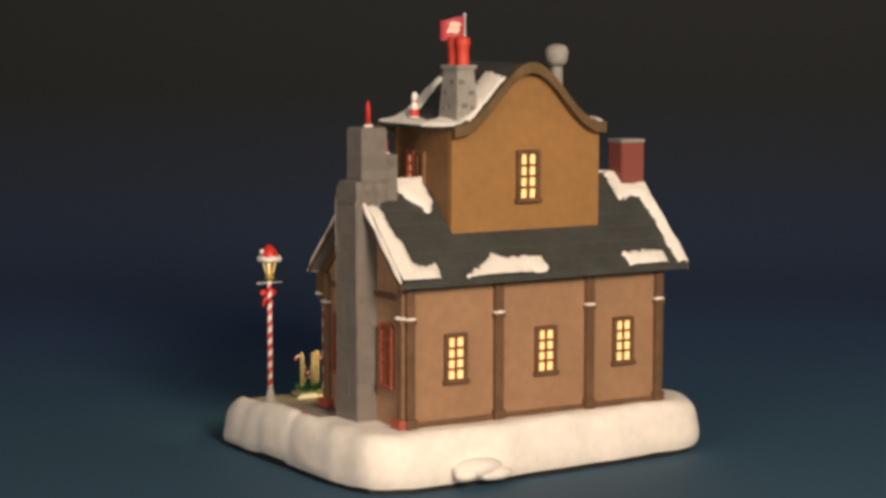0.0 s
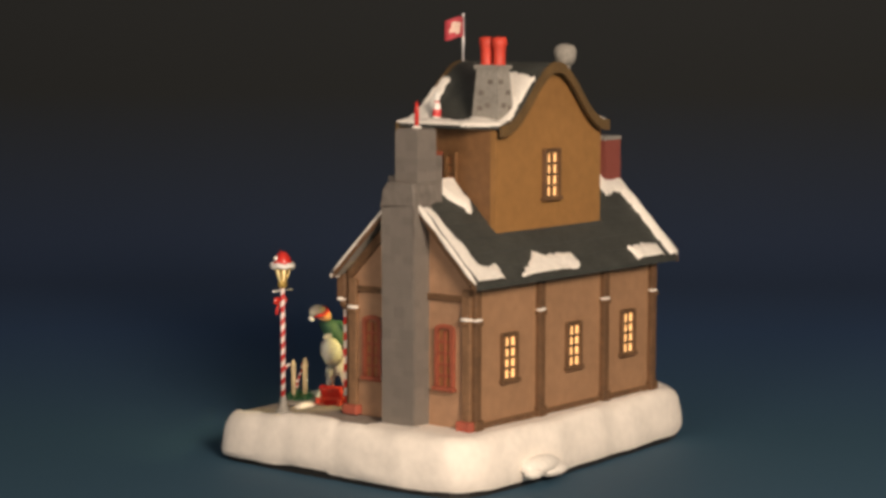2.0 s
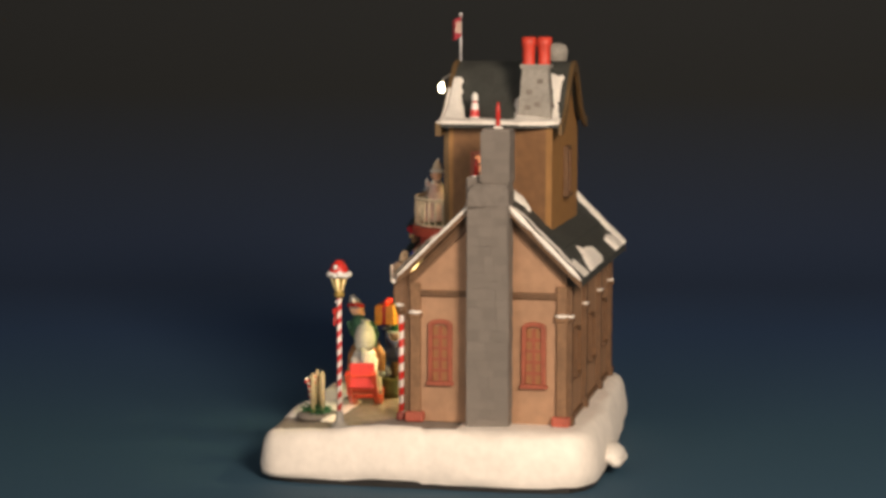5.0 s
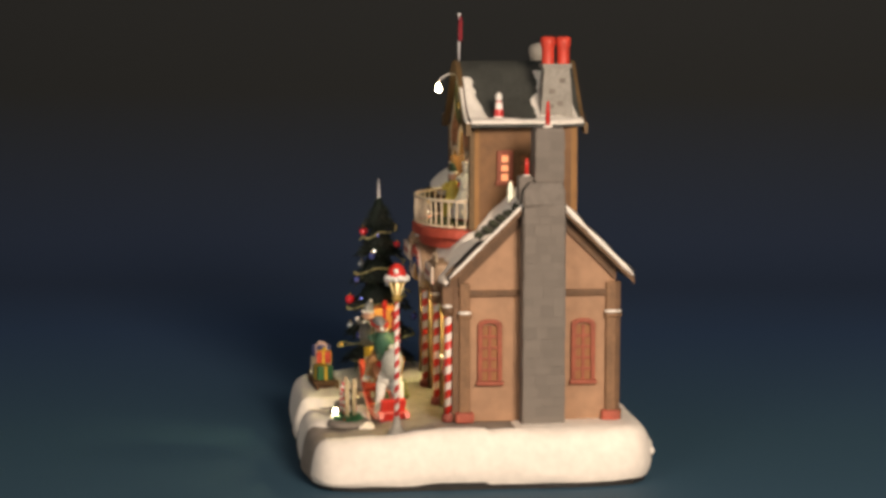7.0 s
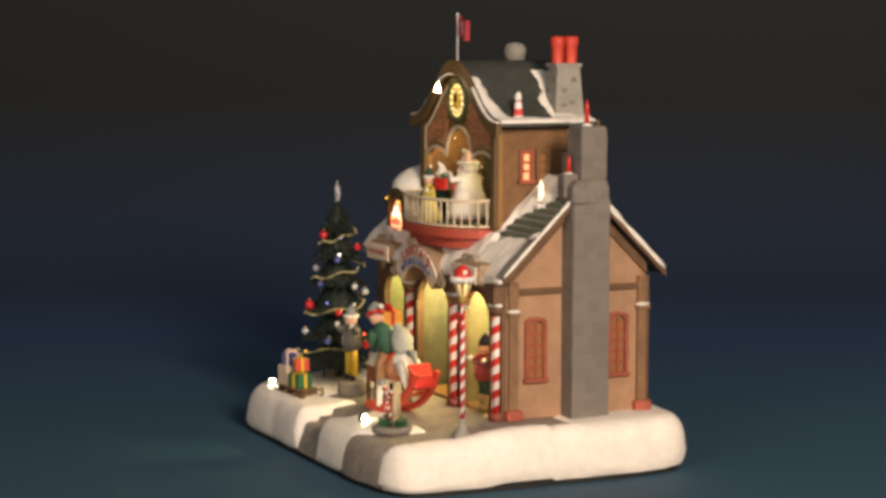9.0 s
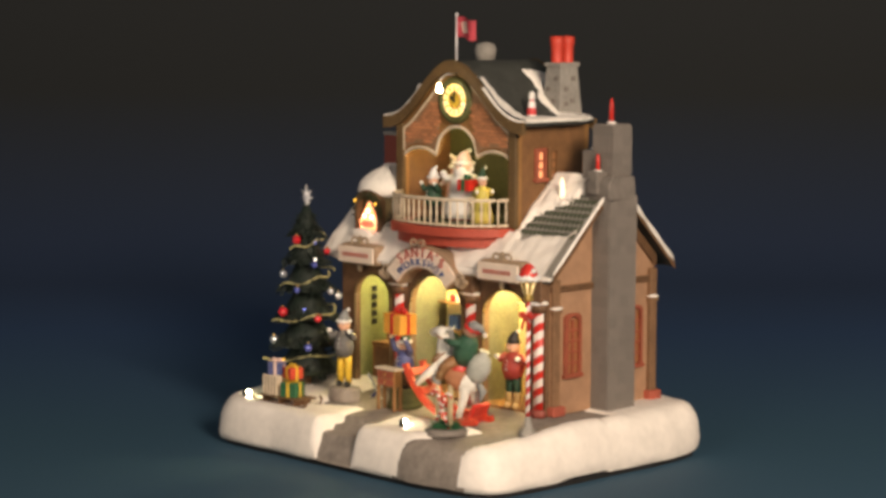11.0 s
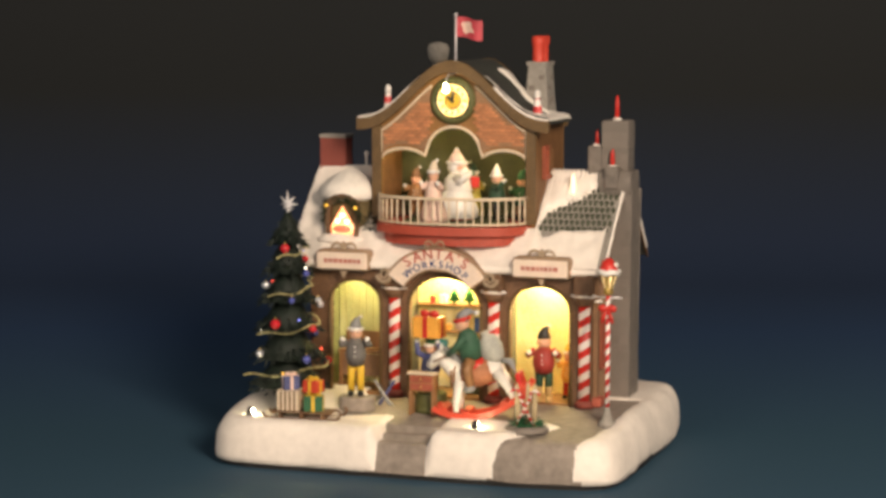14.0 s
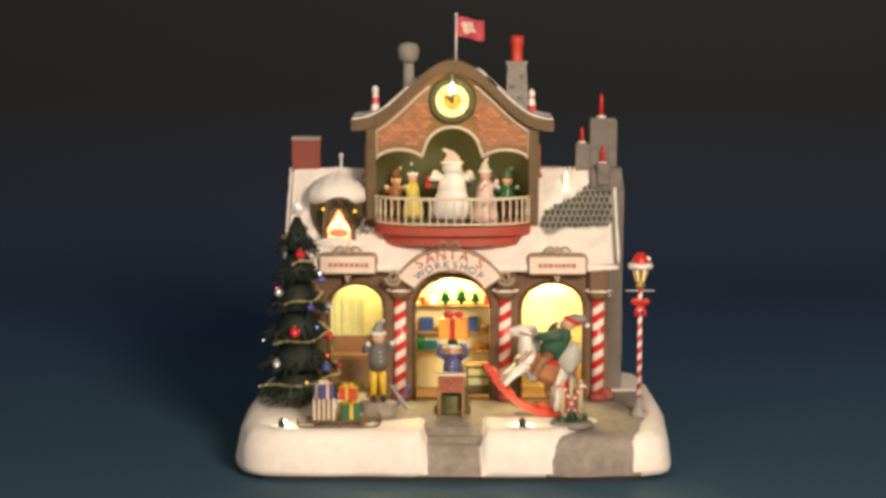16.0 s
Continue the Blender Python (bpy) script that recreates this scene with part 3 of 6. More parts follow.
# snow that hangs over the verges
for x in (RX0, RX1):
    for lo in (-0.0205, 0.0985):
        bm = B()
        pts, rr = [], []
        for k in range(41):
            y = RIDGE_Y + (lo - RIDGE_Y) * k / 40
            pts.append((x + 0.0004 * noise.noise(Vector((y * 200, x, 1))), y, roof_z(y) + 0.0036))
            rr.append((0.0017 + 0.0009 * noise.noise(Vector((y * 110, x * 9, 2)))) * min(1.0, 0.4 + (40 - k) / 6) * (0.72 if lo < 0 else 1.0))
        tube(bm, pts, rr, 8)
        part("verge_snow", bm, SNOW_COOL, house, "thin snow along the verge")
for x in (RX0 - 0.0008, RX1):
    for lo in (-0.0203, 0.0992):
        bm = B()
        prism(bm, [(lo, roof_z(lo) - 0.0014), (RIDGE_Y, RIDGE_Z - 0.0014), (RIDGE_Y, RIDGE_Z + 0.0026), (lo, roof_z(lo) + 0.0026)], x, x + 0.0008, "x")
        part("verge_strip", bm, TIMBER, house, "thin dark strip along the roof edge")
# ribs of snow between the gable and the chimney
for k in range(9):
    bm = B()
    x = 0.0560 + 0.0034 * k
    pts = [(x + 0.0003 * noise.noise(Vector((y * 160, k * 3.0, 5))), y, roof_z(y) + 0.0062) for y in spread(0.0385, 0.0195 + 0.0004 * k, 10)]
    tube(bm, pts, [0.0013] * 10 + [0.0009], 8)
    part("snow_rib", bm, SNOW, house, "upright rib of snow on the roof")
# scalloped green tiles of the bare corner
bm = B()
for j in range(9):
    y = 0.004 + 0.0042 * j
    for i in range(14):
        x = 0.052 + 0.0038 * i + (0.0019 if j % 2 else 0)
        c = Vector((x, y, roof_z(y) + 0.0032))
        n = []
        for q in spread(-math.pi / 2 * 1.0, math.pi / 2, 5):
            n.append((0.00128 * math.sin(q), -0.0019 * math.cos(q)))
        poly = [(0.00085, 0.0011)] + [(-a, b) for a, b in n] + [(-0.00085, 0.0011)]
        top = [bm.verts.new(c + Vector((a, b, SLOPE * b + (0.0008 if b < 0 else 0.0)))) for a, b in poly]
        bot = [bm.verts.new(c + Vector((a, b, SLOPE * b - 0.0008))) for a, b in poly]
        bm.faces.new(top)
        for k in range(len(poly)):
            bm.faces.new((top[k], bot[k], bot[(k + 1) % len(poly)], top[(k + 1) % len(poly)]))
scales = part("roof_tiles", bm, paint("green_tiles", (0.07, 0.08, 0.048), 0.5, 0.5, 200, 0.3), house, "dark green scalloped roof tiles")
scales["kind"] = "stuff"

# ---- upper storey ----
UC, UH, UF, UB, UZ = -0.0058, 0.0585, 0.0055, 0.071, 0.150
EH = 0.069


def gable(x, half=EH, lift=0.0):
    u = min(1.0, abs(x - UC) / half)
    return 0.2245 + lift + 0.040 * (0.5 + 0.5 * math.cos(math.pi * u)) ** 1.2


def eave_half(y):
    """Half the width of the curved roof: it overhangs at the front and draws in at the rear."""
    k = min(1.0, max(0.0, (y - 0.050) / 0.024))
    return EH - (EH - 0.0598) * k * k * (3 - 2 * k)


bm = B()
arch_wall(bm, UC - UH, UC + UH, UB - 0.004, UB, UZ - 0.02, lambda x: gable(x, 0.0598), [])
part("upper_back_wall", bm, OCHRE, house, "ochre upper rear wall with a curved gable")
for x in (UC - UH, UC + UH - 0.004):
    bm = B()
    box(bm, x, x + 0.004, UF, UB - 0.004, UZ - 0.012, gable(x + 0.002))
    part("upper_side_wall", bm, UMBER, house, "umber upper side wall")


def lobes(x):
    """The three-lobed head of the stage opening."""
    d = x - UC
    if abs(d) < 0.0195:
        return 0.203 + 0.0185 * math.sqrt(1 - (d / 0.0197) ** 2)
    q = (abs(d) - 0.0362) / 0.0168
    return 0.1975 + 0.0085 * math.sqrt(max(0.0, 1 - q * q))


bm = B()
arch_wall(bm, UC - UH, UC + UH, UF - 0.0035, UF, UZ, lambda x: gable(x), [(UC - 0.0525, UC + 0.0525, lobes)])
part("upper_front_wall", bm, OCHRE, house, "ochre curved front gable with a three-lobed stage opening", bevel=0.0)
bm = B()
pts = [(x, UF - 0.0040, lobes(x)) for x in spread(UC - 0.0525, UC + 0.0525, 70)]
tube(bm, pts, [0.0012] * len(pts), 6)
part("stage_moulding", bm, CREAM, house, "cream moulding round the stage opening")
# brick spandrels either side of the clock
for s in (-1, 1):
    bm = B()
    cols = []
    for d in spread(0.0155, 0.0520, 24):
        lo = max(lobes(UC + s * d) + 0.003, 0.2035)
        hi = gable(UC + s * d) - 0.0095
        if d < 0.018:
            lo = max(lo, 0.2285)
        if hi > lo + 0.0008:
            cols.append((UC + s * d, lo, hi))
    for (xa, la, ha), (xb, lb, hb) in zip(cols, cols[1:]):
        y = UF - 0.0048
        quad(bm, [(xa, y, la), (xb, y, lb), (xb, y, hb), (xa, y, ha)])
        quad(bm, [(xa, y, ha), (xb, y, hb), (xb, UF - 0.003, hb), (xa, UF - 0.003, ha)])
        quad(bm, [(xa, y, la), (xb, y, lb), (xb, UF - 0.003, lb), (xa, UF - 0.003, la)])
    panel = part("brick_panel", bm, paint("mortar", (0.30, 0.17, 0.09), 0.8), house, "orange brick panel of the gable")
    bm = B()
    box(bm, -0.0021, 0.0021, -0.0006, 0.0, 0.0002, 0.0020)
    brick_me = mesh_of("brick", bm, BRICK_PIECE)
    for r in range(14):
        z = 0.2045 + 0.0024 * r
        for k in range(11):
            x = UC + s * (0.0165 + 0.0046 * k + (0.0023 if r % 2 else 0))
            ok = all(max(lobes(x + e) + 0.0035, 0.2035) < z and z + 0.0022 < gable(x + e) - 0.010 and abs(x + e - UC) < 0.0515 for e in (-0.0021, 0.0021))
            if ok and math.hypot(x - UC, z - 0.239) > 0.0165:
                shared("brick", brick_me, panel, pose(x, UF - 0.0048, z))
    pts = [(x, UF - 0.0052, h) for x, _, h in cols] + [(cols[-1][0], UF - 0.0052, cols[-1][1])]
    bm = B()
    tube(bm, pts, [0.0009] * len(pts), 6)
    part("panel_edging", bm, CREAM, panel)
# side posts of the front
for s in (-1, 1):
    bm = B()
    x = UC + s * (UH - 0.003)
    box(bm, x - 0.0035, x + 0.0035, UF - 0.0065, UF - 0.003, UZ + 0.006, 0.222)
    part("stage_post", bm, TRIM, house, bevel=0.0006)
# inside of the stage
bm = B()
box(bm, UC - 0.054, UC + 0.054, 0.047, 0.049, UZ, 0.222)
part("stage_backing", bm, BALCONY_GREEN, house, "dark olive wall behind the stage")
bm = B()
box(bm, UC - 0.054, UC + 0.054, UF, 0.047, 0.221, 0.223)
part("stage_ceiling", bm, BALCONY_GREEN, house)
for x in (UC - 0.034, UC + 0.034):
    bm = B()
    ball(bm, (0, 0, 0), 0.0026, s=(1, 1, 1.2))
    b = part("stage_bulb", bm, STAGE_BULB, house, "small warm stage bulb", at=pose(x, UF + 0.006, 0.2135))
    bm = B()
    tube(bm, [(0, 0, 0.0028), (0, 0, 0.0078)], [0.0016, 0.002], 8)
    part("socket", bm, BLACK, b)
# curved roof of the upper storey with dark verge boards
bm = B()
steps = spread(-1.0, 1.0, 60)
depths = (-0.0015, 0.024, 0.050, 0.056, 0.062, 0.068, 0.0745, 0.0758)
THICK = 0.0022


def roof_point(u, y, lift):
    h = eave_half(y)
    return (UC + u * h, y, gable(UC + u * h, h) + lift)


for ya, yb in zip(depths, depths[1:]):
    for a, b in zip(steps, steps[1:]):
        quad(bm, [roof_point(a, ya, THICK), roof_point(b, ya, THICK), roof_point(b, yb, THICK), roof_point(a, yb, THICK)])
        quad(bm, [roof_point(a, ya, 0), roof_point(a, yb, 0), roof_point(b, yb, 0), roof_point(b, ya, 0)])
    for u in (-1.0, 1.0):
        quad(bm, [roof_point(u, ya, 0), roof_point(u, yb, 0), roof_point(u, yb, THICK), roof_point(u, ya, THICK)])
for y in (depths[0], depths[-1]):
    for a, b in zip(steps, steps[1:]):
        quad(bm, [roof_point(a, y, 0), roof_point(b, y, 0), roof_point(b, y, THICK), roof_point(a, y, THICK)])
part("upper_roof", bm, SLATE, house, "dark curved roof of the upper storey")
for y0, y1 in ((-0.0045, -0.001), (0.0755, 0.0778)):
    h, lo, hi = eave_half(y0), (-0.0056 if y0 < 0 else -0.0046), 0.0026
    bm = B()
    xs = [UC + u * h for u in steps]
    for a, b in zip(xs, xs[1:]):
        za, zb = gable(a, h), gable(b, h)
        quad(bm, [(a, y0, za + lo), (b, y0, zb + lo), (b, y0, zb + hi), (a, y0, za + hi)])
        quad(bm, [(a, y1, za + lo), (b, y1, zb + lo), (b, y1, zb + hi), (a, y1, za + hi)])
        quad(bm, [(a, y0, za + hi), (b, y0, zb + hi), (b, y1, zb + hi), (a, y1, za + hi)])
        quad(bm, [(a, y0, za + lo), (b, y0, zb + lo), (b, y1, zb + lo), (a, y1, za + lo)])
    for x in (xs[0], xs[-1]):
        z = gable(x, h)
        quad(bm, [(x, y0, z + lo), (x, y1, z + lo), (x, y1, z + hi), (x, y0, z + hi)])
    part("verge_board", bm, TRIM, house, "curved brown verge board")


def on_upper(x, y):
    return (x, y, gable(x, eave_half(y)) + 0.0024)


def upper_snow(x, y):
    r = ragged(x, y, 0.0035, 110)
    d = abs(x - UC)
    if d > eave_half(y) - 0.0005:
        return -1.0
    front = 0.011 - (y + 0.0015) + 0.25 * (d - 0.045)
    eave = d - 0.056 * eave_half(y) / EH
    near = 0.009 - math.hypot((x - 0.0395) * 0.8, y - 0.0585) + 0.006
    ridge = min(0.012 - abs(y - 0.060), 0.008 - abs(x - 0.020))
    return max(min(front, d - 0.022), min(eave, 0.052 - abs(y - 0.024)), near, ridge) + r


bm = B()
snow_field(bm, on_upper, (0, 0, 1), spread(UC - EH, UC + EH, 130), spread(-0.001, 0.0755, 74), upper_snow, 0.0026)
part_islands("upper_snow", bm, SNOW_COOL, house, "snow along the eaves of the curved roof")

for s in (-1, 1):
    bm = B()
    ds = spread(0.030, 0.0685, 26)
    pts = [(UC + s * d, -0.0030, gable(UC + s * d) + 0.0026) for d in ds]
    tube(bm, pts, [0.0013 + 0.0006 * noise.noise(Vector((d * 150, s, 8))) for d in ds], 8)
    part("verge_snow", bm, SNOW_COOL, house, "thin snow along the curved verge")

window(house, pose(-0.0058, UB, 0.178, 0, 0, 180), 0.0125, 0.029, 2, 4, TIMBER, PANE, name="gable_window", deep=0.0027)
for y, pane, rim_mat in ((0.0225, PANE_MID, RED_FRAME), (0.0350, PANE_DIM, UMBER)):
    window(house, pose(UC + UH, y, 0.1885, 0, 0, 90), 0.0052, 0.0175, 1, 3, rim_mat, pane, deep=0.0016)
    window(house, pose(UC - UH, y, 0.1885, 0, 0, -90), 0.0052, 0.0175, 1, 3, rim_mat, pane, deep=0.0016)

# ---- balcony ----
def bow(s, out=0.0):
    """The bowed edge of the balcony, s from -1 to 1."""
    return UC + (0.0530 + out) * s, UF - 0.003 - (0.0325 + out) * math.sqrt(max(0.0, 1 - abs(s) ** 2.4))


edge = [bow(s, 0.002) for s in spread(-1, 1, 40)]
bm = B()
prism(bm, edge + [(UC + 0.052, 0.047), (UC - 0.052, 0.047)], 0.1495, 0.1555, "z")
part("balcony_floor", bm, FLOOR_RED, house, "bowed red balcony floor", bevel=0.0006)
bm = B()
prism(bm, [bow(s, -0.003) for s in spread(-1, 1, 40)], 0.1425, 0.1495, "z")
part("balcony_corbel", bm, FLOOR_RED, house, "red stepped underside of the balcony")
railing = new("railing")
railing.parent = house
railing["label"] = "cream bowed balcony railing with thin balusters"
for z, r in ((0.1745, 0.0011), (0.1575, 0.0008)):
    bm = B()
    pts = [(*bow(s), z) for s in spread(-0.995, 0.995, 60)]
    tube(bm, pts, [r] * len(pts), 8)
    part("rail", bm, CREAM, railing)
bm = B()
tube(bm, [(0, 0, 0), (0, 0, 0.006), (0, 0, 0.009), (0, 0, 0.012), (0, 0, 0.018)], [0.0006, 0.0006, 0.0009, 0.0006, 0.0006], 8)
bal_me = mesh_of("baluster", bm, CREAM)
acc, last, want = 0.0, None, 0.0
for s in spread(-0.995, 0.995, 600):
    p = Vector((*bow(s), 0.1563))
    acc += (p - last).length if last else 0
    last = p
    if acc >= want:
        shared("baluster", bal_me, railing, Matrix.Translation(p))
        want += 0.0056

# ---- the chimneys ----
def stones(parent, x0, x1, y0, y1, z0, z1, mat, size, seed, taper=0.0):
    """Rough blocks on the four faces of a stack, each a piece of its own mesh, uneven and proud."""
    rng = random.Random(seed)
    bm = B()
    box(bm, -0.5, 0.5, -0.5, 0.5, -0.5, 0.5)
    me = mesh_of("stone", bm, mat)
    z = z0
    while z < z1 - size * 0.4:
        h = min(size * rng.uniform(0.55, 0.9), z1 - z)
        for face in range(4):
            a0, a1 = (x0, x1) if face < 2 else (y0, y1)
            a = a0
            while a < a1 - size * 0.3:
                w = min(size * rng.uniform(0.7, 1.5), a1 - a)
                if a1 - a - w < size * 0.3:
                    w = a1 - a
                proud = rng.uniform(0.0003, 0.0006)
                c = a + w / 2
                if face < 2:
                    pos, dim = (c, y0 if face == 0 else y1, z + h / 2), (w - 0.0001, proud * 2, h - 0.0001)
                else:
                    pos, dim = (x0 if face == 2 else x1, c, z + h / 2), (proud * 2, w - 0.0001, h - 0.0001)
                ob = shared("stone", me, parent, Matrix.LocRotScale(pos, Euler((0, 0, rng.uniform(-0.03, 0.03))), dim))
                a += w
        z += h


stack = new("stone_chimney")
stack.parent = house
stack["label"] = "tall grey stone chimney on the side wall"
bm = B()
box(bm, 0.094, 0.1125, 0.0265, 0.0530, GROUND - 0.001, 0.178)
prism(bm, [(0.0265, 0.178), (0.0530, 0.178), (0.0530, 0.186), (0.0515, 0.192), (0.0300, 0.192), (0.0262, 0.187)], 0.090, 0.1125, "x")
box(bm, 0.090, 0.1085, 0.0345, 0.0525, 0.190, 0.2262)
box(bm, 0.080, 0.0905, 0.035, 0.050, 0.172, 0.2085)
box(bm, 0.0945, 0.104, 0.024, 0.036, 0.180, 0.1955)
part("chimney_shaft", bm, STONE, stack, bevel=0.0012)
stones(stack, 0.0945, 0.1125, 0.0265, 0.0530, GROUND, 0.176, STONE, 0.0085, 4)
stones(stack, 0.0905, 0.1085, 0.0345, 0.0525, 0.193, 0.2255, STONE, 0.0075, 5)


def candle(parent, x, y, z, h=0.012, r=0.0016, glowing=False):
    bm = B()
    tube(bm, [(x, y, z - 0.001), (x, y, z + h * 0.75), (x, y, z + h)], [r, r * 0.9, r * 0.35], 10)
    c = part("candle", bm, RED, parent, "small red candle")
    bm = B()
    ball(bm, (x, y, z), r * 2.2, s=(1, 1, 0.45))
    part("wax", bm, SNOW_COOL, c)


candle(stack, 0.0985, 0.0435, 0.2265, 0.0165)
candle(stack, 0.099, 0.030, 0.195, 0.012)
candle(stack, 0.085, 0.0425, 0.2085, 0.011)

POT_RED = paint("pot_red", (0.60, 0.055, 0.03), 0.5, 0.25, 90, 0.2)
grey = new("grey_chimney")
grey.parent = house
grey["label"] = "pale grey tapered chimney with two orange-red pots"
bm = B()
for k in range(4):
    a, b = k / 4, (k + 1) / 4
    ha, hb = 0.0106 - 0.0030 * a, 0.0106 - 0.0030 * b
    za, zb = 0.222 + 0.041 * a, 0.222 + 0.041 * b
    v = [[bm.verts.new((0.0393 + sx * h * 0.84, 0.0583 + sy * h * 1.1, z)) for sx, sy in ((-1, -1), (1, -1), (1, 1), (-1, 1))] for h, z in ((ha, za), (hb, zb))]
    for i in range(4):
        bm.faces.new((v[0][i], v[0][(i + 1) % 4], v[1][(i + 1) % 4], v[1][i]))
box(bm, 0.0393 - 0.0074, 0.0393 + 0.0074, 0.0583 - 0.0098, 0.0583 + 0.0098, 0.2628, 0.2655)
part("chimney_shaft", bm, STONE_PALE, grey)
bm = B()
for k, (dx, dz) in enumerate(((-0.0035, 0.246), (0.0035, 0.2530), (0.002, 0.238), (-0.0045, 0.236))):
    for s in (-1, 1):
        hw = 0.0106 - 0.0030 * (dz - 0.222) / 0.041
        box(bm, 0.0393 + dx - 0.002, 0.0393 + dx + 0.002, 0.0583 + s * hw * 1.1 - 0.0005, 0.0583 + s * hw * 1.1 + 0.0005, dz, dz + 0.003)
        box(bm, 0.0393 + s * hw * 0.84 - 0.0005, 0.0393 + s * hw * 0.84 + 0.0005, 0.0583 + dx - 0.002, 0.0583 + dx + 0.002, dz, dz + 0.003)
part("dark_stones", bm, STONE, grey)
for y in (0.0532, 0.0634):
    bm = B()
    tube(bm, [(0.0393, y, z) for z in (0.2650, 0.2665, 0.2760, 0.2788, 0.2830, 0.2834, 0.279)], [0.0046, 0.0041, 0.0042, 0.0050, 0.0049, 0.0036, 0.0033], 14)
    part("chimney_pot", bm, POT_RED, grey, "orange-red clay pot")

vent = new("roof_vent")
vent.parent = house
vent["label"] = "pale grey flue with a snow-capped cowl"
bm = B()
tube(bm, [(-0.0372, 0.060, 0.238), (-0.0372, 0.060, 0.266)], [0.0044, 0.0038], 12)
part("flue", bm, STONE_PALE, vent)
bm = B()
tube(bm, [(-0.0372, 0.060, 0.264), (-0.0372, 0.060, 0.267), (-0.0372, 0.060, 0.2735), (-0.0372, 0.060, 0.277), (-0.0372, 0.060, 0.2785)], [0.0046, 0.0070, 0.0080, 0.0064, 0.002], 14)
part("cowl", bm, STONE_PALE, vent)

brick_stack = new("brick_chimney")
brick_stack.parent = house
brick_stack["label"] = "red brick chimney with a pale cap"
bm = B()
box(bm, -0.1178, -0.0992, 0.0362, 0.0502, 0.168, 0.2105)
part("chimney_shaft", bm, BRICK, brick_stack, bevel=0.0005)
bm = B()
box(bm, -0.1188, -0.0982, 0.0352, 0.0512, 0.2102, 0.2128)
part("chimney_cap", bm, STONE_PALE, brick_stack, "pale cap", bevel=0.0006)
stones(brick_stack, -0.1178, -0.0992, 0.0362, 0.0502, 0.174, 0.2102, BRICK, 0.0046, 8)

# ---- small fittings of the house ----
# shelves, bench and wall paint of the workshop rooms
bm = B()
box(bm, WL + 0.004, WL + 0.0052, WF + 0.004, 0.024, GROUND + 0.001, 0.128)
part("green_panel", bm, paint("sage_wall", (0.30, 0.31, 0.13), 0.6, 0.25, 90, 0.2), house, "sage green inner wall")
for k in range(6):
    bm = B()
    x = WL + 0.0056 + 0.0052 * k
    box(bm, x, x + 0.0048, 0.0225, 0.0238, GROUND + 0.001, 0.132)
    part("wall_board", bm, DOOR_GREEN, house, "pale green upright wall board", bevel=0.0004)
for k in range(5):
    bm = B()
    box(bm, WL + 0.0052, WL + 0.0066, 0.006, 0.010, 0.075 + 0.006 * k, 0.079 + 0.006 * k)
    part("wall_plate", bm, BLACK, house, "small dark plate on the green wall")

def shelf_toy(shelf, kind, x, z, w, h, mat):
    """A tiny painted toy: a cone tree, a wrapped box or a ball on its foot."""
    bm = B()
    if kind == "tree":
        tube(bm, [(x, 0.018, z), (x, 0.018, z + 0.2 * h), (x, 0.018, z + 0.21 * h), (x, 0.018, z + 0.55 * h), (x, 0.018, z + 0.56 * h), (x, 0.018, z + h)], [w * 0.25, w * 0.25, w, w * 0.45, w * 0.7, 0.0002], 10)
    elif kind == "box":
        box(bm, x - w, x + w, 0.0155, 0.0215, z, z + h)
        box(bm, x - w * 0.15, x + w * 0.15, 0.0152, 0.0218, z, z + h + 0.0004)
    else:
        ball(bm, (x, 0.018, z + h * 0.55), w, s=(1, 1, 0.9))
        tube(bm, [(x, 0.018, z), (x, 0.018, z + h * 0.4)], [w * 0.8, w * 0.5], 8)
    part("shelf_toy", bm, mat, shelf, {"tree": "tiny painted cone tree", "box": "tiny wrapped box", "ball": "tiny round toy"}[kind], bevel=0.0003 if kind == "box" else 0)


TEAL = paint("teal_paint", (0.03, 0.22, 0.24), 0.5, 0.3, 120, 0.15)
TOY_GREEN = paint("toy_green", (0.05, 0.30, 0.09), 0.5, 0.3, 120, 0.15)
DEEP_BLUE = paint("deep_blue", (0.03, 0.07, 0.24), 0.45, 0.3, 120, 0.15)
for z, toys in ((0.0975, (("ball", -0.026, 0.0026, 0.006, RED), ("tree", -0.0105, 0.0042, 0.0105, TOY_GREEN), ("box", -0.0185, 0.0026, 0.006, WHITE), ("tree", 0.0005, 0.0045, 0.0115, TOY_GREEN), ("tree", 0.0105, 0.0040, 0.0095, TOY_GREEN), ("box", 0.0195, 0.003, 0.006, ORANGE_RED))),
                (0.0785, (("box", -0.0235, 0.0048, 0.0095, DEEP_BLUE), ("ball", -0.0145, 0.0024, 0.005, ORANGE), ("box", 0.0085, 0.0036, 0.0100, DEEP_BLUE), ("ball", 0.0155, 0.0022, 0.005, TAN), ("ball", 0.0205, 0.0022, 0.006, WOOD))),
                (0.0655, (("box", -0.0205, 0.0044, 0.0060, TEAL), ("box", -0.0275, 0.0028, 0.0085, TOY_GREEN), ("ball", 0.0125, 0.0030, 0.006, ORANGE), ("ball", 0.0205, 0.0026, 0.0055, RED)))):
    bm = B()
    box(bm, -0.037, 0.029, 0.0135, 0.024, z - 0.0012, z)
    shelf = part("shelf", bm, WOOD, house, "narrow wooden toy shelf", bevel=0.0003)
    for toy in toys:
        shelf_toy(shelf, toy[0], toy[1], z, toy[2], toy[3], toy[4])
bm = B()
box(bm, 0.004, 0.0255, 0.000, 0.0125, GROUND + 0.001, 0.0565)
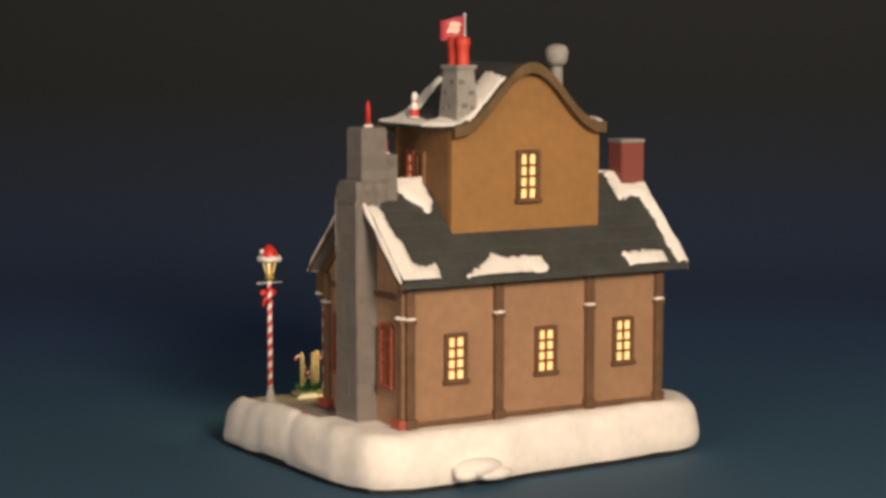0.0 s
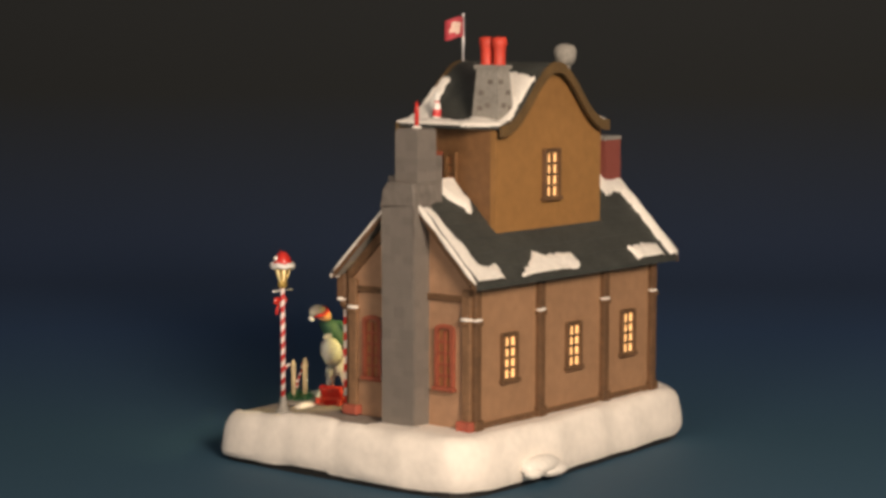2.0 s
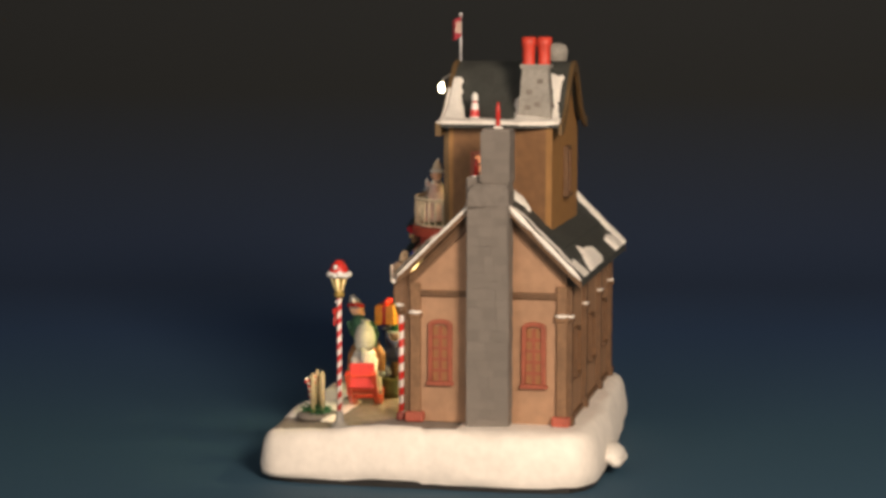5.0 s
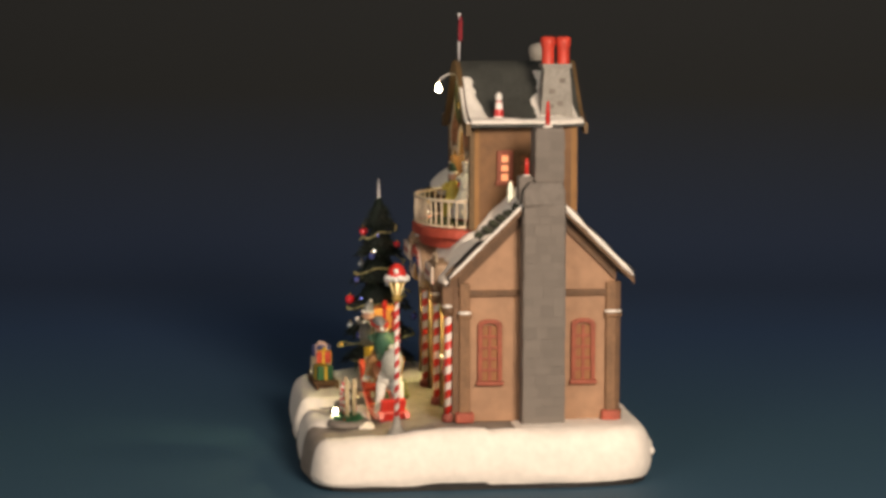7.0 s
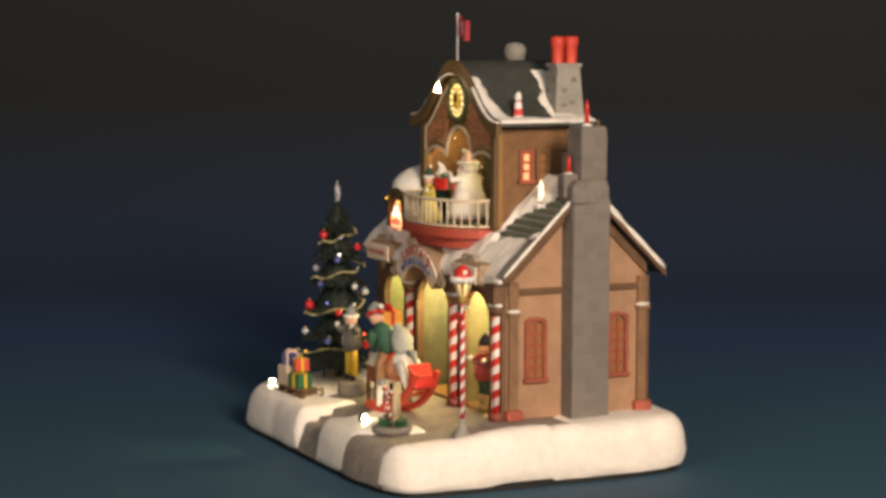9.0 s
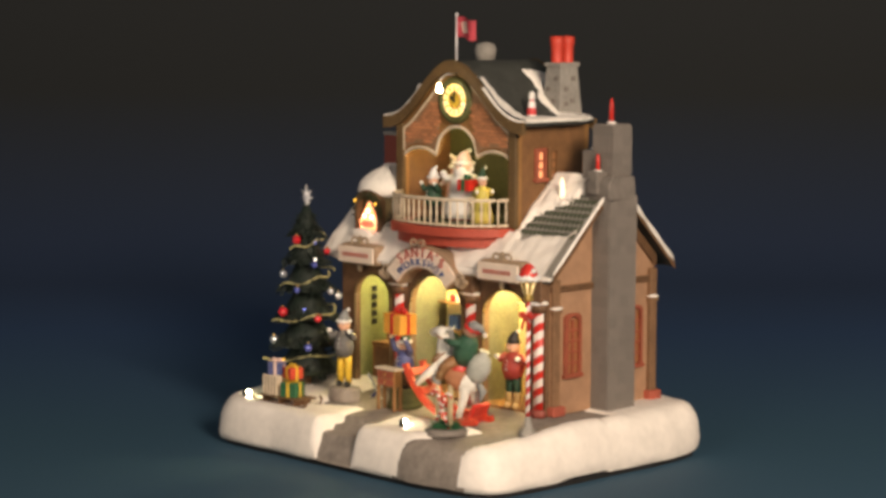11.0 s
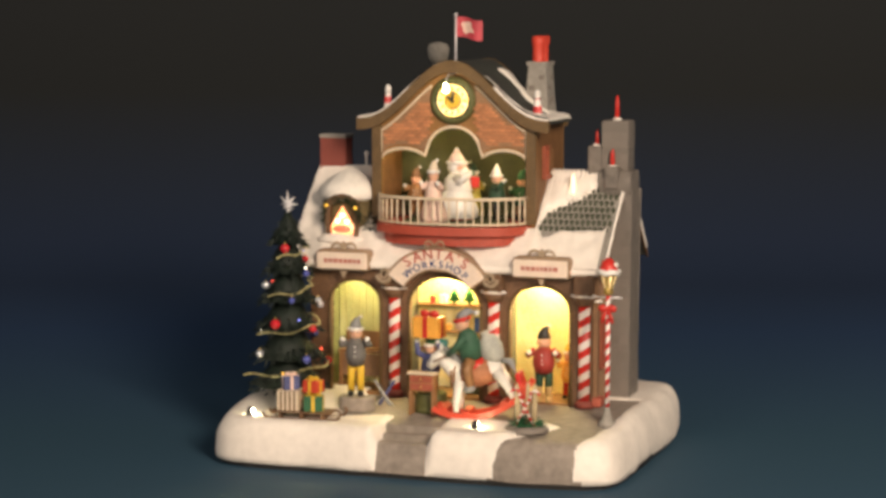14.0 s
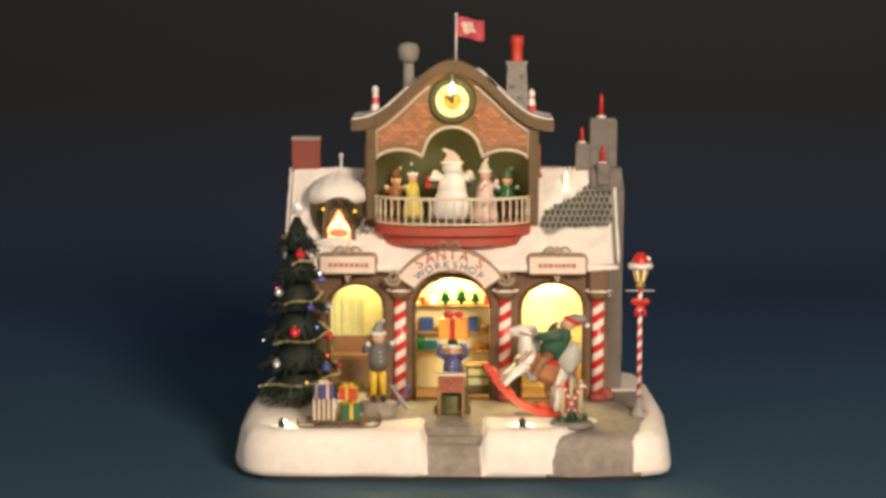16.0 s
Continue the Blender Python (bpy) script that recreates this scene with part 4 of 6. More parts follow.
counter = part("counter", bm, OLIVE, house, "low olive toy counter behind the arch", bevel=0.0004)
bm = B()
box(bm, 0.003, 0.0265, -0.001, 0.0132, 0.0565, 0.0580)
part("counter_top", bm, TAN, counter, bevel=0.0003)
for z in (0.0435, 0.0500):
    bm = B()
    box(bm, 0.0055, 0.0240, -0.0007, 0.0, z, z + 0.0050)
    part("board", bm, DOOR_GREEN, counter, bevel=0.0003)
bm = B()
box(bm, -0.090, -0.056, -0.002, 0.014, 0.062, 0.0645)
desk = part("workbench", bm, WOOD, house, "brown wooden workbench", bevel=0.0004)
for x in (-0.088, -0.058):
    for y in (0.0, 0.012):
        bm = B()
        box(bm, x - 0.0013, x + 0.0013, y - 0.0013, y + 0.0013, GROUND + 0.001, 0.062)
        part("leg", bm, WOOD, desk)
bm = B()
box(bm, -0.089, -0.057, 0.0115, 0.0128, 0.0645, 0.076)
part("back_board", bm, WOOD, desk, bevel=0.0003)
bm = B()
box(bm, -0.0885, -0.0575, -0.0012, -0.0002, 0.046, 0.0615)
part("apron", bm, POST, desk, bevel=0.0003)

# the clock in the gable
clock = new("gable_clock")
clock.parent = house
clock.matrix_basis = pose(-0.006, UF - 0.0045, 0.2396)
clock["label"] = "round lit yellow clock in an olive ring"
bm = B()
pts = [(0.0136 * math.cos(a), 0, 0.0136 * math.sin(a)) for a in spread(0, 2 * math.pi, 40)]
tube(bm, pts, [0.0029] * len(pts), 8)
part("clock_ring", bm, OLIVE, clock)
bm = B()
tube(bm, [(0, 0.001, 0), (0, -0.0012, 0)], [0.0118, 0.0110], 36)
part("clock_dial", bm, CLOCK_FACE, clock, "glowing cream and yellow dial")
for k in range(12):
    a = 2 * math.pi * k / 12
    bm = B()
    box(bm, -0.0006, 0.0006, -0.0020, -0.0012, 0.0072, 0.0097)
    part("hour_mark", bm, BLACK, clock, at=pose(0, 0, 0, 0, math.degrees(a), 0))
bm = B()
pts = [(0.0058 * math.cos(a), -0.0013, 0.0058 * math.sin(a)) for a in spread(0, 2 * math.pi, 24)]
tube(bm, pts, [0.0006] * len(pts), 6)
part("dial_circle", bm, GOLD, clock)
bm = B()
tube(bm, [(0, -0.0010, 0), (0, -0.0018, 0)], [0.0052, 0.0050], 24)
part("dial_centre", bm, YELLOW, clock, "golden centre of the dial")
for a, l in ((8, 0.0078), (-52, 0.0052)):
    bm = B()
    prism(bm, [(-0.0007, -0.0015), (0.0007, -0.0015), (0.0009, l * 0.6), (0, l), (-0.0009, l * 0.6)], -0.0026, -0.0021)
    part("clock_hand", bm, BLACK, clock, at=pose(0, 0, 0, 0, a, 0))
bm = B()
tube(bm, [(-0.006, UF - 0.003, 0.2575), (-0.006, -0.008, 0.2575), (-0.006, -0.0135, 0.2545), (-0.006, -0.0148, 0.2505)], [0.0006] * 4, 8)
arm = part("clock_lamp", bm, SILVER, house, "small bright lamp on a bent arm above the clock")
bm = B()
tube(bm, [(-0.006, -0.0148, 0.2515), (-0.006, -0.0148, 0.249), (-0.006, -0.0148, 0.2465), (-0.006, -0.0148, 0.2455)], [0.0006, 0.0014, 0.0020, 0.0014], 10)
part("lamp_glass", bm, CLOCK_BULB, arm, "small bright lamp glass")

# flag
bm = B()
tube(bm, [(-0.0035, -0.001, 0.258), (-0.0035, -0.001, 0.2975)], [0.0008, 0.0007], 8)
ball(bm, (-0.0035, -0.001, 0.298), 0.0012)
pole = part("flag_pole", bm, SILVER, house, "thin silver flag pole")


def cloth(u, v):
    return Vector((-0.0028 + 0.0185 * u, -0.001 + 0.0022 * math.sin(5.5 * u + 0.6) * (0.25 + u), 0.2963 - 0.0135 * v - 0.0022 * u + 0.0008 * math.sin(6 * u)))


bm = B()
us, vs = spread(0, 1, 22), spread(0, 1, 12)
for a, b in zip(us, us[1:]):
    for c, d in zip(vs, vs[1:]):
        mu, mv = (a + b) / 2 - 0.42, (c + d) / 2 - 0.48
        white = (mu / 0.24) ** 2 + (mv / 0.3) ** 2 < 1 + 0.4 * math.sin(4 * math.atan2(mv, mu))
        for off in (-0.0003, 0.0003):
            f = quad(bm, [cloth(p, q) + Vector((0, off, 0)) for p, q in ((a, c), (b, c), (b, d), (a, d))], 1 if white else 0)
            f.smooth = True
part("flag", bm, [FLAG_RED, PINK], pole, "waving red flag with a white emblem")

# roof candles and a white finial
for x, y, z, h in ((0.0487, 0.0190, 0.2300, 0.0135), (-0.0590, 0.0165, 0.2300, 0.0160)):
    bm = B()
    tube(bm, [(x, y, z - 0.002), (x, y, z + 0.004), (x, y, z + h * 0.7), (x, y, z + h)], [0.0036, 0.0030, 0.0024, 0.0008], 10)
    c = part("roof_candle", bm, striped("eave_candle_stripes", (0.8, 0.72, 0.68), (0.6, 0.05, 0.05), 110, 1.0), house, "red and white striped candle on the eave")
    bm = B()
    ball(bm, (x, y, z + h), 0.0024, s=(1, 1, 1.5))
    part("flame", bm, WHITE, c)
bm = B()
tube(bm, [(-0.084, 0.0395, 0.184), (-0.084, 0.0395, 0.1985)], [0.0011, 0.0009], 8)
ball(bm, (-0.084, 0.0395, 0.1995), 0.0018)
part("ridge_finial", bm, WHITE, house, "white ball finial on the ridge")
bm = B()
tube(bm, [(0.073, 0.0235, 0.166), (0.073, 0.0235, 0.186), (0.073, 0.0235, 0.190)], [0.0019, 0.0016, 0.0004], 10)
c = part("roof_light", bm, glow("white_candle", (1.0, 0.88, 0.6), 1.3), house, "tall white glowing candle in the roof snow")
bm = B()
for k in range(6):
    a = k * 1.05
    ball(bm, (0.073 + 0.004 * math.cos(a), 0.0235 + 0.003 * math.sin(a), 0.1725), 0.0024, s=(1.2, 1, 0.8))
part("candle_snow", bm, SNOW_COOL, c)

# ---- the corner turret with its glowing star ----
turret = new("turret")
turret.parent = house
turret["label"] = "round stone turret with a snow cap and a glowing orange window"
TX, TY = -0.0850, 0.0095
bm = B()
tube(bm, [(TX, TY, 0.128), (TX, TY, 0.142), (TX, TY, 0.168), (TX, TY, 0.174)], [0.019, 0.0192, 0.0192, 0.0205], 20)
part("turret_wall", bm, paint("mossy_stone", (0.15, 0.11, 0.045), 0.7, 0.45, 130, 0.7), turret, "mossy brown turret wall")
bm = B()
rings = [(0.0200, 0.170), (0.0215, 0.173), (0.0205, 0.178), (0.0165, 0.1825), (0.0105, 0.1865), (0.004, 0.1890), (0.001, 0.190)]
n = 36
vv = []
for r, z in rings:
    vv.append([bm.verts.new((TX + (r + 0.0016 * noise.noise(Vector((math.cos(6.28 * i / n) * 2, math.sin(6.28 * i / n) * 2, z * 90)))) * math.cos(2 * math.pi * i / n), TY + r * math.sin(2 * math.pi * i / n), z + 0.002 * noise.noise(Vector((i * 0.6, z * 50, 1))))) for i in range(n)])
for a, b in zip(vv, vv[1:]):
    for i in range(n):
        bm.faces.new((a[i], a[(i + 1) % n], b[(i + 1) % n], b[i])).smooth = True
bm.faces.new(vv[-1])
bm.faces.new(vv[0][::-1])
part("snow_cap", bm, SNOW_COOL, turret, "peaked snow cap")
bm = B()
arch_wall(bm, -0.0115, 0.0115, -0.0025, 0.0045, 0.0, lambda x: 0.021 + 0.009 * math.sqrt(max(0, 1 - (x / 0.0116) ** 2)), [arch(-0.0085, 0.0085, 0.017, 0.026)])
frame_ob = part("niche_frame", bm, TIMBER, turret, at=pose(TX + 0.002, TY - 0.0195, 0.1445, 0, 0, 8))
bm = B()
box(bm, -0.0085, 0.0085, 0.0035, 0.0044, 0.0, 0.026)
part("niche_back", bm, OLIVE, frame_ob)
bm = B()
flame = [(-0.0072, 0.002), (0.0072, 0.002), (0.0080, 0.0075), (0.0052, 0.0125), (0.0022, 0.0178), (0.0, 0.0215), (-0.0022, 0.0178), (-0.0052, 0.0125), (-0.0080, 0.0075)]
prism(bm, flame, -0.0016, 0.0010)
part("glowing_peak", bm, FIRE, frame_ob, "orange glowing peaked shape", bevel=0.0006)
bm = B()
ball(bm, (0.0, -0.0020, 0.0055), 0.0034, s=(1.9, 0.5, 0.8))
part("red_centre", bm, RED_SPARK, frame_ob)
for x, z in ((-0.0030, 0.0112), (0.0034, 0.0108), (0.0002, 0.0150)):
    bm = B()
    ball(bm, (x, -0.0018, z), 0.0017, s=(1, 0.5, 1), n=8)
    part("bright_spot", bm, SPARK, frame_ob, "whitish glowing spot")
bm = B()
ball(bm, (TX - 0.003, TY - 0.0225, 0.1425), 0.0085, s=(1.6, 0.55, 0.55))
ball(bm, (TX + 0.012, TY - 0.0185, 0.1425), 0.006, s=(1.4, 0.7, 0.5))
part("sill_snow", bm, SNOW, turret)


def sprigs(bm, centre, reach, count, seed, size=0.0024, mat=0, flat=0.6):
    """Small pointed leaves bunched round a place."""
    rng = random.Random(seed)
    for _ in range(count):
        d = Vector((rng.gauss(0, 1), rng.gauss(0, 1), rng.gauss(0, flat))).normalized()
        c = Vector(centre) + Vector((d.x * reach[0], d.y * reach[1], d.z * reach[2])) * rng.uniform(0.35, 1.0)
        side = d.cross(Vector((0, 0, 1))).normalized() * size * 0.35
        tip = c + d * size * rng.uniform(0.8, 1.6) + Vector((0, 0, rng.uniform(-0.4, 0.5) * size))
        up = Vector((0, 0, size * 0.25))
        a, b, e, t = (bm.verts.new(p) for p in (c - side, c + side, c + up, tip))
        for f in ((a, b, t), (b, e, t), (e, a, t)):
            bm.faces.new(f).material_index = mat


bm = B()
sprigs(bm, (TX + 0.021, TY - 0.012, 0.152), (0.006, 0.005, 0.011), 160, 3)
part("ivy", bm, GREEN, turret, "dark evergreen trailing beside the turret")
bm = B()
for k, a in enumerate(spread(-0.2, math.pi + 0.2, 13)):
    sprigs(bm, (TX + 0.002 + 0.0125 * math.cos(a), TY - 0.0215, 0.1590 + 0.0125 * math.sin(a)), (0.0024, 0.0022, 0.0024), 26, 40 + k, 0.0022)
part("wreath", bm, paint("moss_green", (0.035, 0.045, 0.015), 0.65, 0.5, 200, 0.4), turret, "mossy evergreen round the glowing window")
for k, a in enumerate((0.5, 2.5)):
    bm = B()
    ball(bm, (0, 0, 0), 0.0011, n=8)
    part("berry", bm, YELLOW_SPARK, turret, "small yellow light", at=pose(TX + 0.002 + 0.0128 * math.cos(a), TY - 0.0240, 0.1590 + 0.0128 * math.sin(a)))

# ---- signs over the arches ----
def letters(word, parent, radius, centre, size, mat, half):
    """Raised letters set along an arc."""
    room = {"'": 0.45, "W": 1.3, "O": 1.1}
    total, gone = sum(room.get(ch, 1.0) for ch in word), 0.0
    for ch in word:
        a = -half + 2 * half * (gone + room.get(ch, 1.0) / 2) / total
        gone += room.get(ch, 1.0)
        curve = bpy.data.curves.new("letter", "FONT")
        curve.body, curve.size, curve.extrude, curve.align_x = ch, size, 0.0003, "CENTER"
        tmp = bpy.data.objects.new("letter_curve", curve)
        me = bpy.data.meshes.new_from_object(tmp)
        bpy.data.objects.remove(tmp)
        me.materials.append(mat)
        m = Matrix.Translation((centre[0] + radius * math.sin(a), centre[1], centre[2] + radius * math.cos(a))) @ pose(0, 0, 0, 0, math.degrees(a), 0) @ pose(0, 0, 0, 90, 0, 0)
        shared("letter", me, parent, m)


SX, SZ, SR = -0.0075, 0.0985, 0.041
SY = -0.0300
main_sign = new("arched_sign")
main_sign.parent = house
main_sign["label"] = "cream arched sign lettered SANTA'S WORKSHOP"


def arc_band(r0, r1, half, n=36):
    out = [(SX + r1 * math.sin(a), SZ + r1 * math.cos(a)) for a in spread(-half, half, n)]
    return out, [(SX + r0 * math.sin(a), SZ + r0 * math.cos(a)) for a in spread(-half, half, n)]


def band(bm, r0, r1, half, y0, y1, mat=0):
    o, i = arc_band(r0, r1, half)
    for k in range(len(o) - 1):
        (ax, az), (bx, bz), (cx_, cz), (dx, dz) = o[k], o[k + 1], i[k + 1], i[k]
        quad(bm, [(ax, y0, az), (bx, y0, bz), (cx_, y0, cz), (dx, y0, dz)], mat)
        quad(bm, [(ax, y1, az), (dx, y1, dz), (cx_, y1, cz), (bx, y1, bz)], mat)
        quad(bm, [(ax, y0, az), (ax, y1, az), (bx, y1, bz), (bx, y0, bz)], mat)
        quad(bm, [(dx, y0, dz), (cx_, y0, cz), (cx_, y1, cz), (dx, y1, dz)], mat)
    for (ax, az), (dx, dz) in ((o[0], i[0]), (o[-1], i[-1])):
        quad(bm, [(ax, y0, az), (dx, y0, dz), (dx, y1, dz), (ax, y1, az)], mat)


SIGN_CREAM = paint("sign_cream", (0.80, 0.66, 0.54), 0.5, 0.12, 120, 0.15)
BAR_RED = paint("faded_red", (0.50, 0.19, 0.15), 0.5, 0.3, 160, 0.1)
SIGN_RED = paint("sign_red", (0.46, 0.075, 0.055), 0.5, 0.2, 120, 0.1)
SCROLL = paint("scroll_bronze", (0.40, 0.30, 0.20), 0.55, 0.35, 140, 0.3)


def curl(bm, x, y, z, s, size, r):
    """A scroll that opens upward and outward from a place on the wall."""
    pts = [(x + s * size * (1.0 - (1 - k / 30) * math.cos(k * 0.30)), y, z + size * (1 - k / 30) * math.sin(k * 0.30)) for k in range(24)]
    tube(bm, pts, [r * (1 - 0.02 * k) for k in range(24)], 6)


bm = B()
band(bm, 0.0275, 0.0434, 1.0, SY + 0.001, SY + 0.016)
part("sign_border", bm, SIGN_EDGE, main_sign, "carved brown border")
bm = B()
band(bm, 0.0287, 0.0415, 0.965, SY - 0.0005, SY + 0.001)
part("sign_board", bm, SIGN_CREAM, main_sign)
for s in (-1, 1):
    bm = B()
    turns = [(0.0056 * (1 - k / 34), k * 0.36) for k in range(30)]
    tube(bm, [(SX + s * (0.0375 + r * math.cos(a)), SY + 0.0010, 0.1215 - r * math.sin(a)) for r, a in turns], [0.0015 - 0.00003 * k for k in range(30)], 7)
    part("scroll", bm, SCROLL, main_sign, "carved scroll end")
letters("SANTA'S", main_sign, 0.0356, (SX, SY - 0.0008, SZ), 0.0098, SIGN_RED, 0.66)
letters("WORKSHOP", main_sign, 0.0298, (SX, SY - 0.0008, SZ), 0.0070, DEEP_BLUE, 0.78)
for xa, xb, kind in ((-0.0965, -0.0560, 0), (0.0445, 0.0858, 1)):
    sg = new("shop_sign")
    sg.parent = house
    sg["label"] = "small cream shop sign with dark red lines"
    c, h = (xa + xb) / 2, (xb - xa) / 2
    bm = B()
    box(bm, c - h, c + h, SY + 0.002, SY + 0.016, 0.1225, 0.1375)
    part("sign_border", bm, SIGN_EDGE, sg, bevel=0.0035)
    bm = B()
    box(bm, c - h + 0.0016, c + h - 0.0016, SY + 0.0002, SY + 0.002, 0.1242, 0.1358)
    part("sign_board", bm, SIGN_CREAM, sg, bevel=0.0012)
    x = c - h * 0.62
    rng = random.Random(11 + kind)
    while x < c + h * 0.60:
        w = rng.uniform(0.0016, 0.0034)
        bm = B()
        box(bm, x, x + w, SY - 0.0004, SY + 0.0001, 0.1287, 0.1315)
        part("lettering_bar", bm, BAR_RED, sg)
        x += w + 0.0009
    for s in (-1, 1):
        bm = B()
        curl(bm, c + s * 0.0008, SY + 0.005, 0.1378, s, 0.0048, 0.0011)
        part("crest_scroll", bm, SCROLL, sg, "thin carved scroll of the crest")
    bm = B()
    prism(bm, [(c - 0.0024, 0.1376), (c + 0.0024, 0.1376), (c + 0.0014, 0.1416), (c, 0.1432), (c - 0.0014, 0.1416)], SY + 0.004, SY + 0.0062)
    part("crest_leaf", bm, SCROLL, sg)
    bm = B()
    prism(bm, [(c - 0.0022, 0.1226), (c + 0.0022, 0.1226), (c + 0.0013, 0.1196), (c, 0.1180), (c - 0.0013, 0.1196)], SY + 0.004, SY + 0.0062)
    part("pendant", bm, SCROLL, sg, "small carved pendant under the sign")
ornament = new("balcony_ornament")
ornament.parent = house
ornament["label"] = "curled bronze ornament under the balcony"
for s in (-1, 1):
    bm = B()
    curl(bm, SX + s * 0.0008, -0.0335, 0.1432, s, 0.0036, 0.0009)
    part("curl", bm, SIGN_EDGE, ornament)

# ================= things that stand on the base =================
def ground_at(x, y):
    return base_height(x, y) + (-0.0012 if paved(x, y) > 0 else 0.0006)


def standing(x, y, turn=0.0, lift=0.0):
    return pose(x, y, ground_at(x, y) + lift, 0, 0, turn)


# ---- christmas tree ----
tree = thing("christmas_tree", standing(-0.1085, -0.047), "dark green model Christmas tree with garlands and coloured lights", "Christmas tree")
bm = B()
tube(bm, [(0, 0, -0.001), (0, 0, 0.02), (0, 0, 0.125)], [0.0035, 0.003, 0.0008], 10)
part("trunk", bm, TIMBER, tree)
rng = random.Random(21)


def tree_radius(z):
    """Stepped outline of the drooping tiers."""
    u = max(0.0, min(1.0, (0.128 - z) / 0.122))
    tier = (u * 5.2) % 1.0
    return 0.0045 + 0.0285 * u ** 0.8 * (0.74 + 0.34 * tier)


for k in range(6):
    z0 = 0.008 + 0.0195 * k
    bm = B()
    n = 46 - 5 * k
    for j in range(n * 9):
        a = rng.uniform(0, 2 * math.pi)
        q = rng.uniform(0.15, 1.0)
        z = z0 + 0.021 * (1 - q) + rng.uniform(-0.002, 0.002)
        r = tree_radius(z0 + 0.001) * q
        c = Vector((r * math.cos(a), r * math.sin(a), z))
        d = Vector((math.cos(a + rng.uniform(-0.5, 0.5)), math.sin(a + rng.uniform(-0.5, 0.5)), -0.55 + rng.uniform(-0.3, 0.5))).normalized()
        s = d.cross(Vector((0, 0, 1))).normalized() * 0.0011
        tip = c + d * rng.uniform(0.0035, 0.0065)
        v = [bm.verts.new(p) for p in (c - s, c + s, c + Vector((0, 0, 0.0013)), tip)]
        for f in ((0, 1, 3), (1, 2, 3), (2, 0, 3)):
            bm.faces.new([v[i] for i in f])
    r0, r1 = tree_radius(z0 + 0.001) * 0.86, tree_radius(z0 + 0.019) * 0.35
    tube(bm, [(0, 0, z0 + 0.001), (0, 0, z0 + 0.012), (0, 0, z0 + 0.023)], [r0, (r0 + r1) / 2, r1], 14)
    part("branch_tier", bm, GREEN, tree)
TINSEL = paint("gold_tinsel", (0.55, 0.50, 0.24), 0.4, 0.4, 400, 0.6, metal=0.3)
for start in (0.018, 0.046, 0.072, 0.098):
    bm = B()
    for k in range(56):
        a = -2.6 + k * 0.078 + start * 9
        z = start + 0.013 * (k / 56) + 0.0012 * math.sin(k * 0.35)
        r = tree_radius(z) + 0.0012
        ball(bm, (r * math.cos(a), r * math.sin(a), z), rng.uniform(0.0006, 0.0011), n=6)
    part("garland", bm, TINSEL, tree, "thin gold bead garland")
def bauble(z, deg, size, mat, label):
    """A ball that hangs on the tree's skin at a height and a bearing."""
    a = math.radians(deg)
    r = tree_radius(z) + size * 0.5
    bm = B()
    ball(bm, (0, 0, 0), size, n=12)
    b = part("bauble", bm, mat, tree, label, at=pose(r * math.cos(a), r * math.sin(a), z))
    bm = B()
    tube(bm, [(0, 0, size * 0.9), (0, 0, size * 1.3)], [0.0007, 0.0007], 6)
    part("bauble_cap", bm, GOLD, b)


BALL_RED = paint("glitter_red", (0.62, 0.02, 0.03), 0.22, 0.4, 500, 0.4, coat=0.6)
BALL_BLUE = paint("bauble_blue", (0.10, 0.12, 0.42), 0.2, 0.3, 300, 0.1, metal=0.3, coat=0.5)
BALL_SILVER = paint("bauble_silver", (0.74, 0.76, 0.80), 0.18, 0.15, 300, 0.05, metal=0.7)
for z, deg, size, mat, label in ((0.1045, -76, 0.0033, BALL_RED, "glittering red ball"), (0.0790, -134, 0.0030, BALL_SILVER, "shiny silver ball"), (0.0680, 14, 0.0026, BALL_SILVER, "shiny silver ball"),
                                 (0.0540, -91, 0.0036, BALL_RED, "glittering red ball"), (0.0300, -38, 0.0031, BALL_BLUE, "shiny blue ball"), (0.0875, -22, 0.0026, BALL_BLUE, "shiny blue ball"),
                                 (0.0640, 38, 0.0030, BALL_SILVER, "shiny silver ball"), (0.0500, -20, 0.0028, BALL_RED, "glittering red ball"), (0.0330, -122, 0.0030, BALL_SILVER, "shiny silver ball"),
                                 (0.0260, 25, 0.0030, BALL_RED, "glittering red ball"), (0.0700, -60, 0.0024, BALL_BLUE, "shiny blue ball"), (0.0420, 70, 0.0028, BALL_BLUE, "shiny blue ball"), (0.0950, 60, 0.0026, BALL_RED, "glittering red ball")):
    bauble(z, deg, size, mat, label)
for k in range(9):
    z = 0.016 + 0.104 * (k + 0.5) / 9
    a = -1.3 + 2.3 * math.sin(k * 2.17)
    r = tree_radius(z) + 0.0010
    bm = B()
    ball(bm, (0, 0, 0), 0.0009, n=8)
    part("fairy_light", bm, (YELLOW_SPARK, RED_SPARK, SPARK, BLUE_SPARK)[k % 4], tree, at=pose(r * math.cos(a), r * math.sin(a), z))
bm = B()
for k in range(40):
    a = k * 0.42
    ball(bm, (0.0022 * (1 - k / 46) * math.cos(a), 0.0022 * (1 - k / 46) * math.sin(a), 0.125 + 0.011 * k / 40), 0.0006, n=6)
for k in range(4):
    a = k * math.pi / 4
    d = Vector((math.cos(a), 0, math.sin(a)))
    L = 0.0075 if k != 2 else 0.0095
    tube(bm, [Vector((0, 0, 0.1335)) - d * L * 0.7, Vector((0, 0, 0.1335)), Vector((0, 0, 0.1335)) + d * L], [0.0003, 0.0015, 0.0003], 6)
